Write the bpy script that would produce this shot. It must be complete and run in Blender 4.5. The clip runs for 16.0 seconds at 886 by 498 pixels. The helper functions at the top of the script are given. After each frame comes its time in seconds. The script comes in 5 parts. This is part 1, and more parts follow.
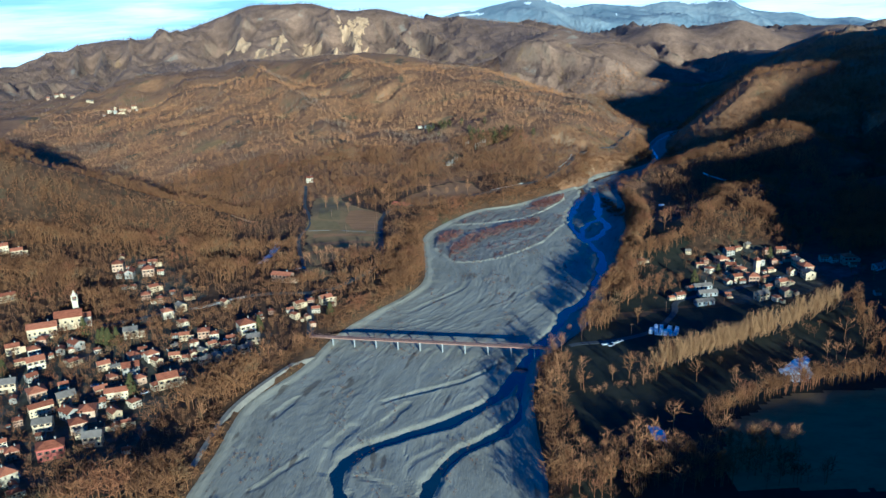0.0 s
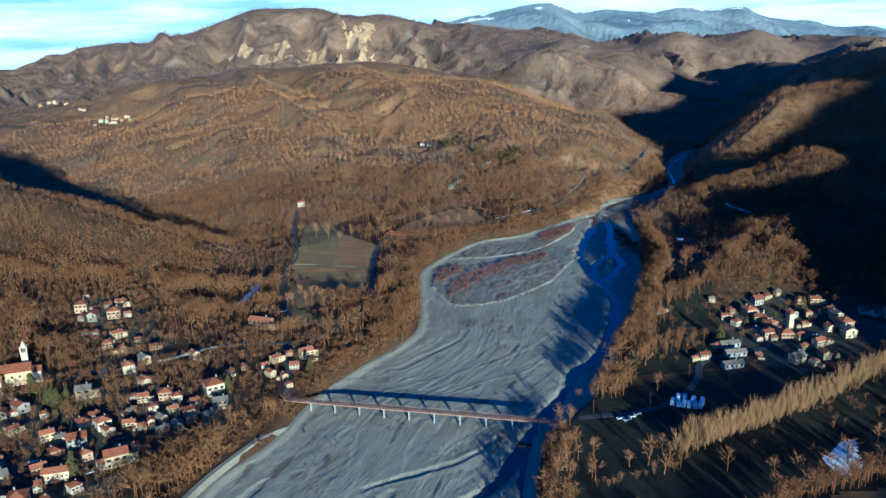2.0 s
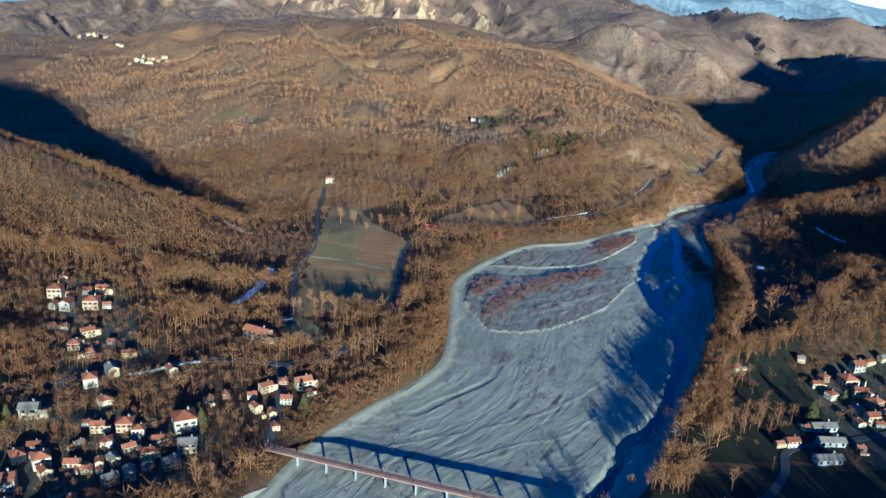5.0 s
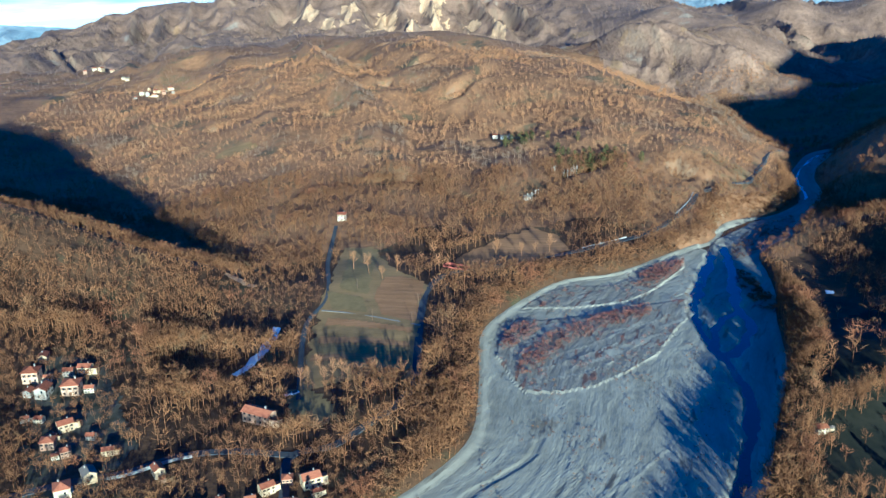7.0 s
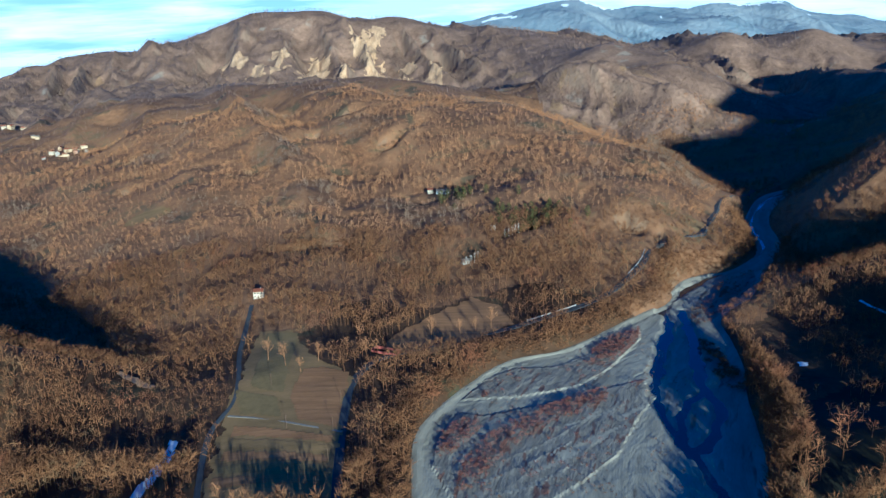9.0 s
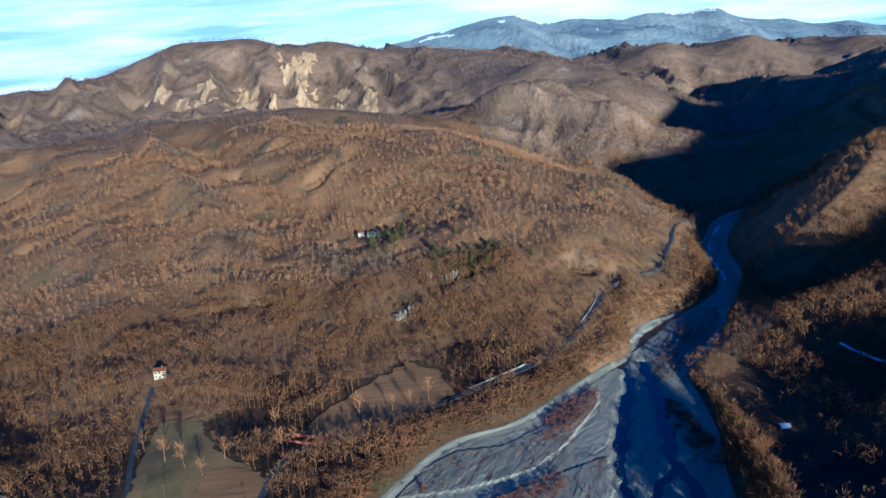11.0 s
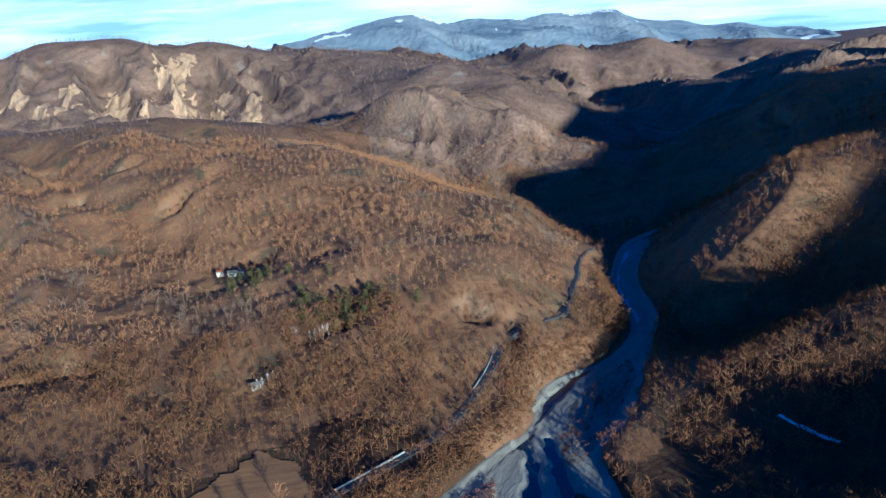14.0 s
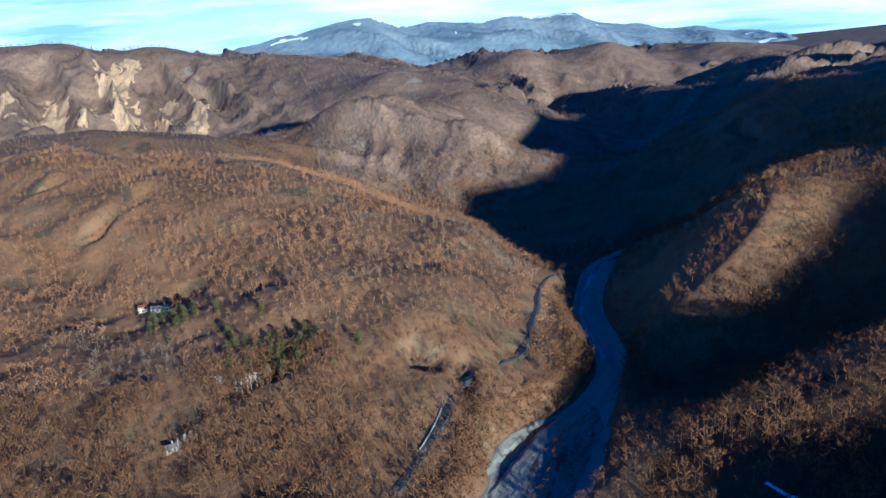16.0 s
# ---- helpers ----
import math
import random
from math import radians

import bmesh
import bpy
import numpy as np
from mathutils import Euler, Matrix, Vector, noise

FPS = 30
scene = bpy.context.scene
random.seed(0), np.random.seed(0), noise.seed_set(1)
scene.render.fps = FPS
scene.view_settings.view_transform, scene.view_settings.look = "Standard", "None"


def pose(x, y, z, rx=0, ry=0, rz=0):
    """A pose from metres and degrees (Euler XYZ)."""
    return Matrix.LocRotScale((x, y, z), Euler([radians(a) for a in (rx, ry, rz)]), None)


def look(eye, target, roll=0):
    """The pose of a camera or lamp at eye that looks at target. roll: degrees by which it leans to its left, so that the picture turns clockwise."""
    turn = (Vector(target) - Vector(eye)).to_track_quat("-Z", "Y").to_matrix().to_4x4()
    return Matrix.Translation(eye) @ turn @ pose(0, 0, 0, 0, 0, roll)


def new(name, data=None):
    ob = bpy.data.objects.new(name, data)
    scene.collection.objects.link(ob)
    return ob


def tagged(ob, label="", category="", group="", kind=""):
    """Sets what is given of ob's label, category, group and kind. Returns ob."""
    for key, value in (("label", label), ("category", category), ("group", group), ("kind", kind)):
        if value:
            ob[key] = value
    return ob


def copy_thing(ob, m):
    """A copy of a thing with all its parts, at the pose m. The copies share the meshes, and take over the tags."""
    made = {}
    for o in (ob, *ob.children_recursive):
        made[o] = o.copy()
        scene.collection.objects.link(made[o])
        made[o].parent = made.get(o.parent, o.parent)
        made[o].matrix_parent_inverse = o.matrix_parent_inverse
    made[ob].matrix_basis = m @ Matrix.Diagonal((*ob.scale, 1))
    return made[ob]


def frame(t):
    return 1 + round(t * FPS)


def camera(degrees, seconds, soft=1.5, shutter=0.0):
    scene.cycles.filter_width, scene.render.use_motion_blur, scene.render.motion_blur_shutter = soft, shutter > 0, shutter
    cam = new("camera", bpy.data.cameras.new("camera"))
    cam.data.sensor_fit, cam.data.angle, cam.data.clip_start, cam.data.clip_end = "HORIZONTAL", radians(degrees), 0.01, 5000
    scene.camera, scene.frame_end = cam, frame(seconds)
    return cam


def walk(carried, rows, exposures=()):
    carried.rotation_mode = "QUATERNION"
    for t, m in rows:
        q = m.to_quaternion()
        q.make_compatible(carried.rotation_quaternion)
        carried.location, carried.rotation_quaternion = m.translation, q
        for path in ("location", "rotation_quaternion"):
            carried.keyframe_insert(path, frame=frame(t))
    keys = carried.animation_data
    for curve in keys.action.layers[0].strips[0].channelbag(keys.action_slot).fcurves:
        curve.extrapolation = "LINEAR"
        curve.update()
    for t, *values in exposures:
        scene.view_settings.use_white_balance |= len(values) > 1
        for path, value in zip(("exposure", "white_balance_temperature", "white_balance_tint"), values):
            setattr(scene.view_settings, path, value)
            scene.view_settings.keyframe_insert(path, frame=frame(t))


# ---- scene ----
cam = camera(55.0, 16.0)
PATH = [
    (0.0, pose(-12.98, -189.95, 202.87, 73.019, 1.838, -2.348)),
    (0.5, pose(-10.33, -173.35, 205.35, 72.816, -0.380, -2.429)),
    (1.0, pose(-7.73, -156.82, 207.70, 72.433, -1.056, -2.635)),
    (1.5, pose(-5.25, -140.41, 209.81, 72.650, -1.355, -2.211)),
    (2.0, pose(-2.99, -124.19, 211.57, 73.165, 1.251, -1.616)),
    (2.5, pose(-1.06, -108.07, 213.00, 73.472, 1.430, -1.308)),
    (3.0, pose(0.38, -91.79, 214.08, 72.982, 1.685, -1.526)),
    (3.5, pose(1.07, -75.21, 214.68, 72.271, -1.710, -0.862)),
    (6.0, pose(0.81, 9.18, 215.06, 69.753, -1.545, 4.302)),
    (6.5, pose(1.25, 26.52, 215.38, 70.626, 0.014, 4.120)),
    (7.0, pose(2.27, 44.18, 216.00, 70.606, 0.807, 3.725)),
    (7.5, pose(3.92, 62.04, 216.82, 71.438, 1.798, 2.878)),
    (8.0, pose(6.19, 80.03, 217.65, 71.951, 2.586, 1.700)),
    (8.5, pose(9.08, 98.15, 218.33, 72.509, 2.972, 0.567)),
    (9.0, pose(12.66, 116.43, 218.83, 72.954, 1.994, -0.207)),
    (11.5, pose(34.56, 208.61, 220.36, 74.020, 4.689, -5.416)),
    (12.0, pose(39.46, 226.34, 220.28, 74.059, 4.405, -6.572)),
    (12.5, pose(44.73, 243.34, 219.99, 74.069, 3.264, -7.821)),
    (13.0, pose(50.20, 259.58, 219.75, 73.475, 2.239, -8.763)),
    (13.5, pose(55.72, 275.08, 219.68, 73.294, 3.788, -9.860)),
    (14.0, pose(61.22, 289.87, 219.75, 73.413, 3.703, -10.622)),
    (14.5, pose(66.76, 304.02, 219.93, 73.312, 2.477, -11.177)),
    (15.0, pose(72.23, 317.80, 220.26, 73.572, 4.246, -12.196)),
    (15.5, pose(77.66, 331.35, 220.61, 73.585, 3.977, -12.727)),
    (16.0, pose(83.04, 344.89, 220.97, 73.410, 3.611, -13.153)),
]
walk(cam, PATH, [(0.0, 0.78, 3310, -12), (3.5, 0.74, 3310, -12), (6.5, 1.38, 3270, -13), (8.0, 1.06, 3280, -11), (9.5, 0.68, 3330, -8), (12.0, 0.66, 3350, -5), (16.0, 0.7, 3330, -4)])

# ---- light: a low winter sun behind the camera, a pale sky with thin cloud ----
SUN_TO = Vector((-0.253, 0.941, -0.1894)).normalized()
sun = new("sun", bpy.data.lights.new("sun", "SUN"))
sun.data.energy, sun.data.angle, sun.data.color = 7.0, radians(0.6), (1.0, 0.655, 0.325)
sun.matrix_world = look((0, 0, 900), Vector((0, 0, 900)) + SUN_TO)

world = bpy.data.worlds.new("sky")
scene.world = world
world.use_nodes = True
wn, wl = world.node_tree.nodes, world.node_tree.links
wn.clear()


def w_node(kind, **values):
    node = wn.new(kind)
    for key, value in values.items():
        node.inputs[key].default_value = value
    return node


w_out, w_bg = w_node("ShaderNodeOutputWorld"), w_node("ShaderNodeBackground", Strength=0.05)
w_sky = wn.new("ShaderNodeTexSky")
w_sky.sky_type, w_sky.sun_disc = "NISHITA", False
w_sky.sun_elevation, w_sky.sun_rotation = radians(11.0), radians(165.0)
w_sky.air_density, w_sky.dust_density, w_sky.ozone_density = 1.0, 0.0, 7.0
w_co, w_sep = w_node("ShaderNodeTexCoord"), w_node("ShaderNodeSeparateXYZ")
w_map, w_noise = w_node("ShaderNodeMapping", Scale=(2.6, 2.6, 26.0)), w_node("ShaderNodeTexNoise", Scale=2.1, Detail=8.0, Roughness=0.6)
# pale haze low over the horizon, thin cloud banks in it, deep blue above
w_haze, w_cloud, w_low = wn.new("ShaderNodeValToRGB"), wn.new("ShaderNodeValToRGB"), wn.new("ShaderNodeMath")
w_haze.color_ramp.elements[0].position, w_haze.color_ramp.elements[1].position = 0.0, 0.09
w_haze.color_ramp.elements[0].color, w_haze.color_ramp.elements[1].color = (1, 1, 1, 1), (0, 0, 0, 1)
w_cloud.color_ramp.elements[0].position, w_cloud.color_ramp.elements[1].position = 0.42, 0.62
w_low.operation = "MULTIPLY"
w_mix_a, w_mix_b = wn.new("ShaderNodeMix"), wn.new("ShaderNodeMix")
w_mix_a.data_type = w_mix_b.data_type = "RGBA"
w_mix_a.inputs["B"].default_value = (15.6, 12.3, 9.3, 1)
w_mix_b.inputs["B"].default_value = (24.0, 18.0, 12.6, 1)
wl.new(w_co.outputs["Generated"], w_map.inputs["Vector"])
wl.new(w_co.outputs["Generated"], w_sep.inputs[0])
wl.new(w_map.outputs["Vector"], w_noise.inputs["Vector"])
wl.new(w_noise.outputs["Fac"], w_cloud.inputs["Fac"])
wl.new(w_sep.outputs["Z"], w_haze.inputs["Fac"])
wl.new(w_haze.outputs["Color"], w_mix_a.inputs["Factor"])
w_tint = wn.new("ShaderNodeMix")
w_tint.data_type, w_tint.blend_type = "RGBA", "MULTIPLY"
w_tint.inputs["Factor"].default_value, w_tint.inputs["B"].default_value = 1.0, (0.58, 1.0, 1.14, 1)
wl.new(w_sky.outputs["Color"], w_tint.inputs["A"])
wl.new(w_tint.outputs["Result"], w_mix_a.inputs["A"])
wl.new(w_haze.outputs["Color"], w_low.inputs[0])
wl.new(w_cloud.outputs["Color"], w_low.inputs[1])
wl.new(w_low.outputs[0], w_mix_b.inputs["Factor"])
wl.new(w_mix_a.outputs["Result"], w_mix_b.inputs["A"])
w_grey, w_dim, w_mix_c = wn.new("ShaderNodeValToRGB"), wn.new("ShaderNodeTexNoise"), wn.new("ShaderNodeMix")
w_dim.inputs["Scale"].default_value, w_dim.inputs["Detail"].default_value = 1.5, 7.0
w_grey.color_ramp.elements[0].position, w_grey.color_ramp.elements[1].position = 0.52, 0.66
w_mix_c.data_type = "RGBA"
w_mix_c.inputs["B"].default_value = (9.6, 9.0, 7.6, 1)
wl.new(w_map.outputs["Vector"], w_dim.inputs["Vector"])
wl.new(w_dim.outputs["Fac"], w_grey.inputs["Fac"])
w_veil = wn.new("ShaderNodeMath")
w_veil.operation = "MULTIPLY"
wl.new(w_grey.outputs["Color"], w_veil.inputs[0])
wl.new(w_haze.outputs["Color"], w_veil.inputs[1])
wl.new(w_veil.outputs[0], w_mix_c.inputs["Factor"])
wl.new(w_mix_b.outputs["Result"], w_mix_c.inputs["A"])
wl.new(w_mix_c.outputs["Result"], w_bg.inputs["Color"])
wl.new(w_bg.outputs["Background"], w_out.inputs["Surface"])

# ---- the lie of the land: pure numbers ----
def hash2(i, j, k):
    h = (i * 374761393 + j * 668265263 + k * 1274126177) & 0x7FFFFFFF
    h = ((h ^ (h >> 13)) * 1274126177) & 0x7FFFFFFF
    return ((h ^ (h >> 16)) & 0xFFFF) / 65535.0


def value_noise(x, y, k=0):
    """Smooth noise in 0..1 of unit grid size."""
    x, y = np.asarray(x, float), np.asarray(y, float)
    i, j = np.floor(x).astype(np.int64), np.floor(y).astype(np.int64)
    u, v = x - i, y - j
    u, v = u * u * u * (u * (6 * u - 15) + 10), v * v * v * (v * (6 * v - 15) + 10)
    a, b, c, d = hash2(i, j, k), hash2(i + 1, j, k), hash2(i, j + 1, k), hash2(i + 1, j + 1, k)
    return (a * (1 - u) + b * u) * (1 - v) + (c * (1 - u) + d * u) * v


def fbm(x, y, octaves=4, k=0):
    total, size, amount = 0.0, 1.0, 0.5
    for n in range(octaves):
        total = total + amount * value_noise(x * size + 17.3 * n, y * size - 9.1 * n, k + n)
        size, amount = size * 2.03, amount * 0.5
    return total / (1 - 0.5 ** octaves)


def ridged(x, y, octaves=4, k=0):
    total, size, amount = 0.0, 1.0, 0.5
    for n in range(octaves):
        total = total + amount * (1 - np.abs(2 * value_noise(x * size + 7.7 * n, y * size + 3.1 * n, k + n) - 1))
        size, amount = size * 2.1, amount * 0.5
    return total / (1 - 0.5 ** octaves)


def smooth(a, b, x):
    s = np.clip((np.asarray(x, float) - a) / (b - a), 0, 1)
    return s * s * (3 - 2 * s)


# control heights, landform by landform: x, y, z
LEFT_PLAIN = [(-330, 60, 3), (-330, 160, 3), (-230, 180, 3), (-160, 150, 3), (-250, 280, 5), (-160, 260, 4), (-110, 270, 4), (-230, 330, 7),
              (-165, 350, 6), (-90, 330, 7), (-110, 390, 7), (-62, 385, 6), (-125, 460, 3), (-136, 500, 4), (-70, 440, 9), (-45, 500, 11),
              (-105, 560, 12), (-50, 600, 12), (0, 620, 11), (50, 632, 11), (-123, 680, 18), (-20, 520, 9), (-30, 440, 7)]
LEFT_HILL = [(-620, 600, 122), (-520, 590, 110), (-440, 580, 102), (-390, 574, 86), (-345, 570, 68), (-300, 568, 54), (-270, 568, 42), (-240, 570, 31), (-200, 573, 20), (-178, 575, 8), (-163, 580, 4),
             (-430, 470, 46), (-360, 490, 38), (-300, 490, 26), (-250, 500, 19), (-205, 510, 12), (-175, 520, 9), (-330, 425, 24), (-300, 390, 12), (-262, 445, 18), (-225, 440, 13), (-162, 480, 6), (-430, 390, 34), (-440, 250, 10), (-560, 330, 40),
             (-440, 650, 50), (-350, 630, 24), (-295, 625, 10), (-245, 615, 2), (-205, 605, -1), (-430, 740, 4), (-340, 720, -7), (-270, 690, -7), (-224, 690, -4), (-330, 820, -8), (-390, 890, -7), (-450, 950, -5), (-195, 645, -3), (-600, 760, 40), (-540, 880, 6), (-150, 620, 3)]
CENTRAL_HILL = [(-1, 930, 38), (63, 768, 31), (32, 738, 15), (167, 741, 24), (167, 806, 48), (129, 690, 15), (207, 758, 22), (258, 930, 34), (247, 965, 44), (228, 982, 50), (285, 965, 7), (300, 1000, 4), (275, 1020, 12), (255, 1050, 22),
                (272, 889, 24), (-350, 1500, 82), (-195, 1450, 88), (-90, 1420, 93), (10, 1330, 86), (95, 1150, 82), (170, 1100, 56), (226, 1100, 26),
                (275, 1080, 8), (-200, 785, 14), (-120, 900, 38), (-293, 906, 12), (-224, 905, 30), (-370, 915, 0), (-420, 1060, 18), (-535, 1060, 2), (-491, 1231, 27), (-673, 1448, 32), (-660, 1190, 18), (100, 950, 58), (200, 950, 52), (220, 860, 38),
                (-250, 1150, 62), (-60, 780, 24)]
MASSIF = [(-1350, 2100, -40), (-1172, 2300, -14), (-910, 2300, 90), (-687, 2300, 101), (-455, 2300, 176), (-270, 2300, 174), (-176, 2300, 150), (-92, 2300, 155),
          (13, 2300, 126), (84, 2300, 124), (206, 2290, 116), (262, 2050, 112), (311, 1720, 107), (368, 1480, 92), (464, 1434, 55), (-258, 1850, 52),
          (-115, 1800, 38), (-20, 1760, 26), (80, 1720, 20), (-600, 1850, 40), (-900, 1700, 20), (-300, 2650, 60), (200, 2650, 60), (-800, 2700, 20),
          (190, 1400, 88), (272, 1405, 95), (330, 1260, 68), (436, 1240, 36), (225, 1210, 14), (300, 1140, 12), (200, 1590, 16), (110, 1330, 44), (390, 1350, 30), (330, 1560, 74), (250, 1500, 42)]
FAR_RANGES = [(565, 2250, 44), (714, 2250, 93), (810, 2250, 60), (922, 2250, 93), (1096, 2250, 40), (1185, 2250, 70), (1400, 2250, 50),
              (1530, 2250, 20), (700, 1950, -14), (950, 1950, -4), (900, 2650, 20), (1500, 2650, 10), (864, 1600, 97), (946, 1600, 84),
              (1050, 1600, 91), (1124, 1600, 82), (1300, 1600, 88), (771, 1575, 56), (640, 1500, 14), (560, 1380, 10), (800, 1800, 18),
              (0, 3200, -60), (-1600, 3000, -170), (1500, 3200, -60), (-1700, 1700, -60), (-1300, 900, 30), (1900, 1900, -30)]
RIGHT_SIDE = [(100, 150, 4), (180, 150, 5), (290, 130, 8), (250, 60, 8), (150, 260, 6), (230, 320, 9), (280, 360, 11), (200, 400, 9), (330, 300, 15), (262, 446, 16), (192, 425, 18), (225, 466, 25), (258, 512, 29), (218, 505, 9), (240, 552, 10), (215, 575, 8),
              (200, 520, 9), (330, 430, 19), (190, 640, 10), (232, 650, 16), (268, 612, 21), (282, 585, 21), (310, 640, 42), (345, 650, 50), (260, 650, 26), (290, 728, 8), (330, 738, 18), (370, 730, 36), (320, 560, 26),
              (400, 800, 95), (440, 812, 101), (355, 800, 80), (312, 830, 18), (480, 700, 78), (560, 880, 108), (368, 900, 40), (425, 940, 42),
              (470, 1120, 40), (600, 1100, 100), (700, 1350, 80), (420, 560, 48)]
# Unseen ridge behind the camera, its heights set to shade the right-hand valley.
SHADE_RIDGE = [(188, -312, 92), (229, -301, 101), (281, -287, 96), (301, -372, 116), (369, -404, 120), (430, -398, 118), (501, -438, 148), (337, -168, 82), (390, -102, 88), (411, -45, 98), (422, 14, 152), (452, 18, 156), (474, 76, 144), (506, 84, 157), (596, -85, 206), (621, -85, 224), (532, 143, 178),
               (578, 155, 200), (705, 241, 243), (780, 262, 295), (953, 308, 335), (1276, 447, 395), (91, -338, 28), (-230, -300, 8), (-300, -150, 6), (700, -300, 300), (1100, -100, 420),
               (1500, 900, 280), (1100, 760, 210), (800, 580, 170), (640, 500, 115), (-700, -300, 20), (-800, 200, 40), (400, 200, 40), (0, -150, 1), (1800, 1300, 170), (1250, 1780, 50), (1378, 1900, 28),
               (1550, 1750, 10), (1500, 1500, 56), (600, -500, 200)]
CONTROL = np.array(LEFT_PLAIN + LEFT_HILL + CENTRAL_HILL + MASSIF + FAR_RANGES + RIGHT_SIDE + SHADE_RIDGE, float)

LEFT_BANK = [(-175, -420), (-150, -270), (-135, -120), (-130, 20), (-118, 110), (-110, 165), (-104, 213), (-81, 252), (-64, 300), (-45, 331), (-11, 384), (-7, 444), (-6, 505),
             (21, 556), (47, 586), (82, 600), (138, 650), (165, 674), (176, 700), (192, 719), (225, 735), (248, 754), (267, 787), (274, 822), (282, 860),
             (300, 901), (325, 946), (345, 966), (380, 987), (412, 1010)]
RIGHT_BANK = [(-40, -420), (8, -270), (28, -120), (30, 20), (34, 90), (38, 130), (43, 208), (55, 249), (85, 290), (111, 345), (133, 405), (155, 460), (171, 534), (181, 570),
              (186, 608), (190, 640), (214, 664), (238, 702), (256, 735), (270, 758), (287, 788), (294, 815), (300, 850), (317, 893), (345, 938),
              (362, 958), (390, 978), (418, 998)]


def spline(points, count):
    """count points along a smooth line through the given ones."""
    p = np.array(points, float)
    t = np.r_[0, np.cumsum(np.hypot(*np.diff(p[:, :2], axis=0).T) ** 0.5)]
    m = np.gradient(p, t, axis=0)
    s = np.linspace(0, t[-1], count)
    i = np.clip(np.searchsorted(t, s, "right") - 1, 0, len(t) - 2)
    h = (t[i + 1] - t[i])[:, None]
    u = ((s - t[i])[:, None]) / h
    return ((2 * u**3 - 3 * u**2 + 1) * p[i] + (u**3 - 2 * u**2 + u) * h * m[i] + (3 * u**2 - 2 * u**3) * p[i + 1] + (u**3 - u**2) * h * m[i + 1])


def off_line(x, y, line):
    """Distance from each place to a polyline, and how far along it (0..1) the nearest point lies."""
    x, y = np.asarray(x, float), np.asarray(y, float)
    best, along = np.full(x.shape, 1e9), np.zeros(x.shape)
    n = len(line) - 1
    for k in range(n):
        (ax, ay), (bx, by) = line[k][:2], line[k + 1][:2]
        dx, dy = bx - ax, by - ay
        u = np.clip(((x - ax) * dx + (y - ay) * dy) / (dx * dx + dy * dy + 1e-9), 0, 1)
        d = np.hypot(x - ax - u * dx, y - ay - u * dy)
        along = np.where(d < best, (k + u) / n, along)
        best = np.minimum(best, d)
    return best, along


def inside(x, y, poly):
    x, y = np.asarray(x, float), np.asarray(y, float)
    hit = np.zeros(x.shape, bool)
    for (ax, ay), (bx, by) in zip(poly, list(poly[1:]) + [poly[0]]):
        cross = (ay > y) != (by > y)
        hit ^= cross & (x < (bx - ax) * (y - ay) / ((by - ay) if by != ay else 1e-9) + ax)
    return hit


RIVER_L, RIVER_R = spline(LEFT_BANK, 110), spline(RIGHT_BANK, 110)
RIVER_POLY = [tuple(p) for p in RIVER_L] + [tuple(p) for p in RIVER_R[::-1]]


def river_off(x, y):
    """Signed distance to the river's edge: below zero inside the bed."""
    d = np.minimum(off_line(x, y, RIVER_L)[0], off_line(x, y, RIVER_R)[0])
    return np.where(inside(x, y, RIVER_POLY), -d, d)


def bed(y):
    return 0.008 * (np.asarray(y, float) - 300)


def spread(r):
    """The kernel of the heights' interpolation."""
    return np.sqrt(r * r + 30.0**2)


CRESTS = [
    [(-1178, 2300), (-914, 2300), (-691, 2300), (-450, 2300), (-274, 2300), (-100, 2300), (78, 2300), (200, 2290), (262, 2050), (311, 1720), (368, 1480), (464, 1434)],
    [(-350, 1500), (-90, 1420), (10, 1330), (95, 1150), (170, 1100), (275, 1080)],
    [(170, 1000), (211, 985), (247, 965), (269, 905)],
    [(558, 2250), (707, 2250), (915, 2250), (1176, 2250), (1519, 2250)],
    [(864, 1600), (1300, 1600)],
    [(-620, 600), (-345, 570), (-240, 572), (-163, 580)],
    [(355, 800), (440, 812), (560, 880)],
]
C_XY = CONTROL[:, :2]
K = spread(np.hypot(C_XY[:, None, 0] - C_XY[None, :, 0], C_XY[:, None, 1] - C_XY[None, :, 1]))
C_BASE = CONTROL[:, 2].mean()
WEIGHT = np.linalg.solve(K - np.eye(len(K)) * 2.0, CONTROL[:, 2] - C_BASE)


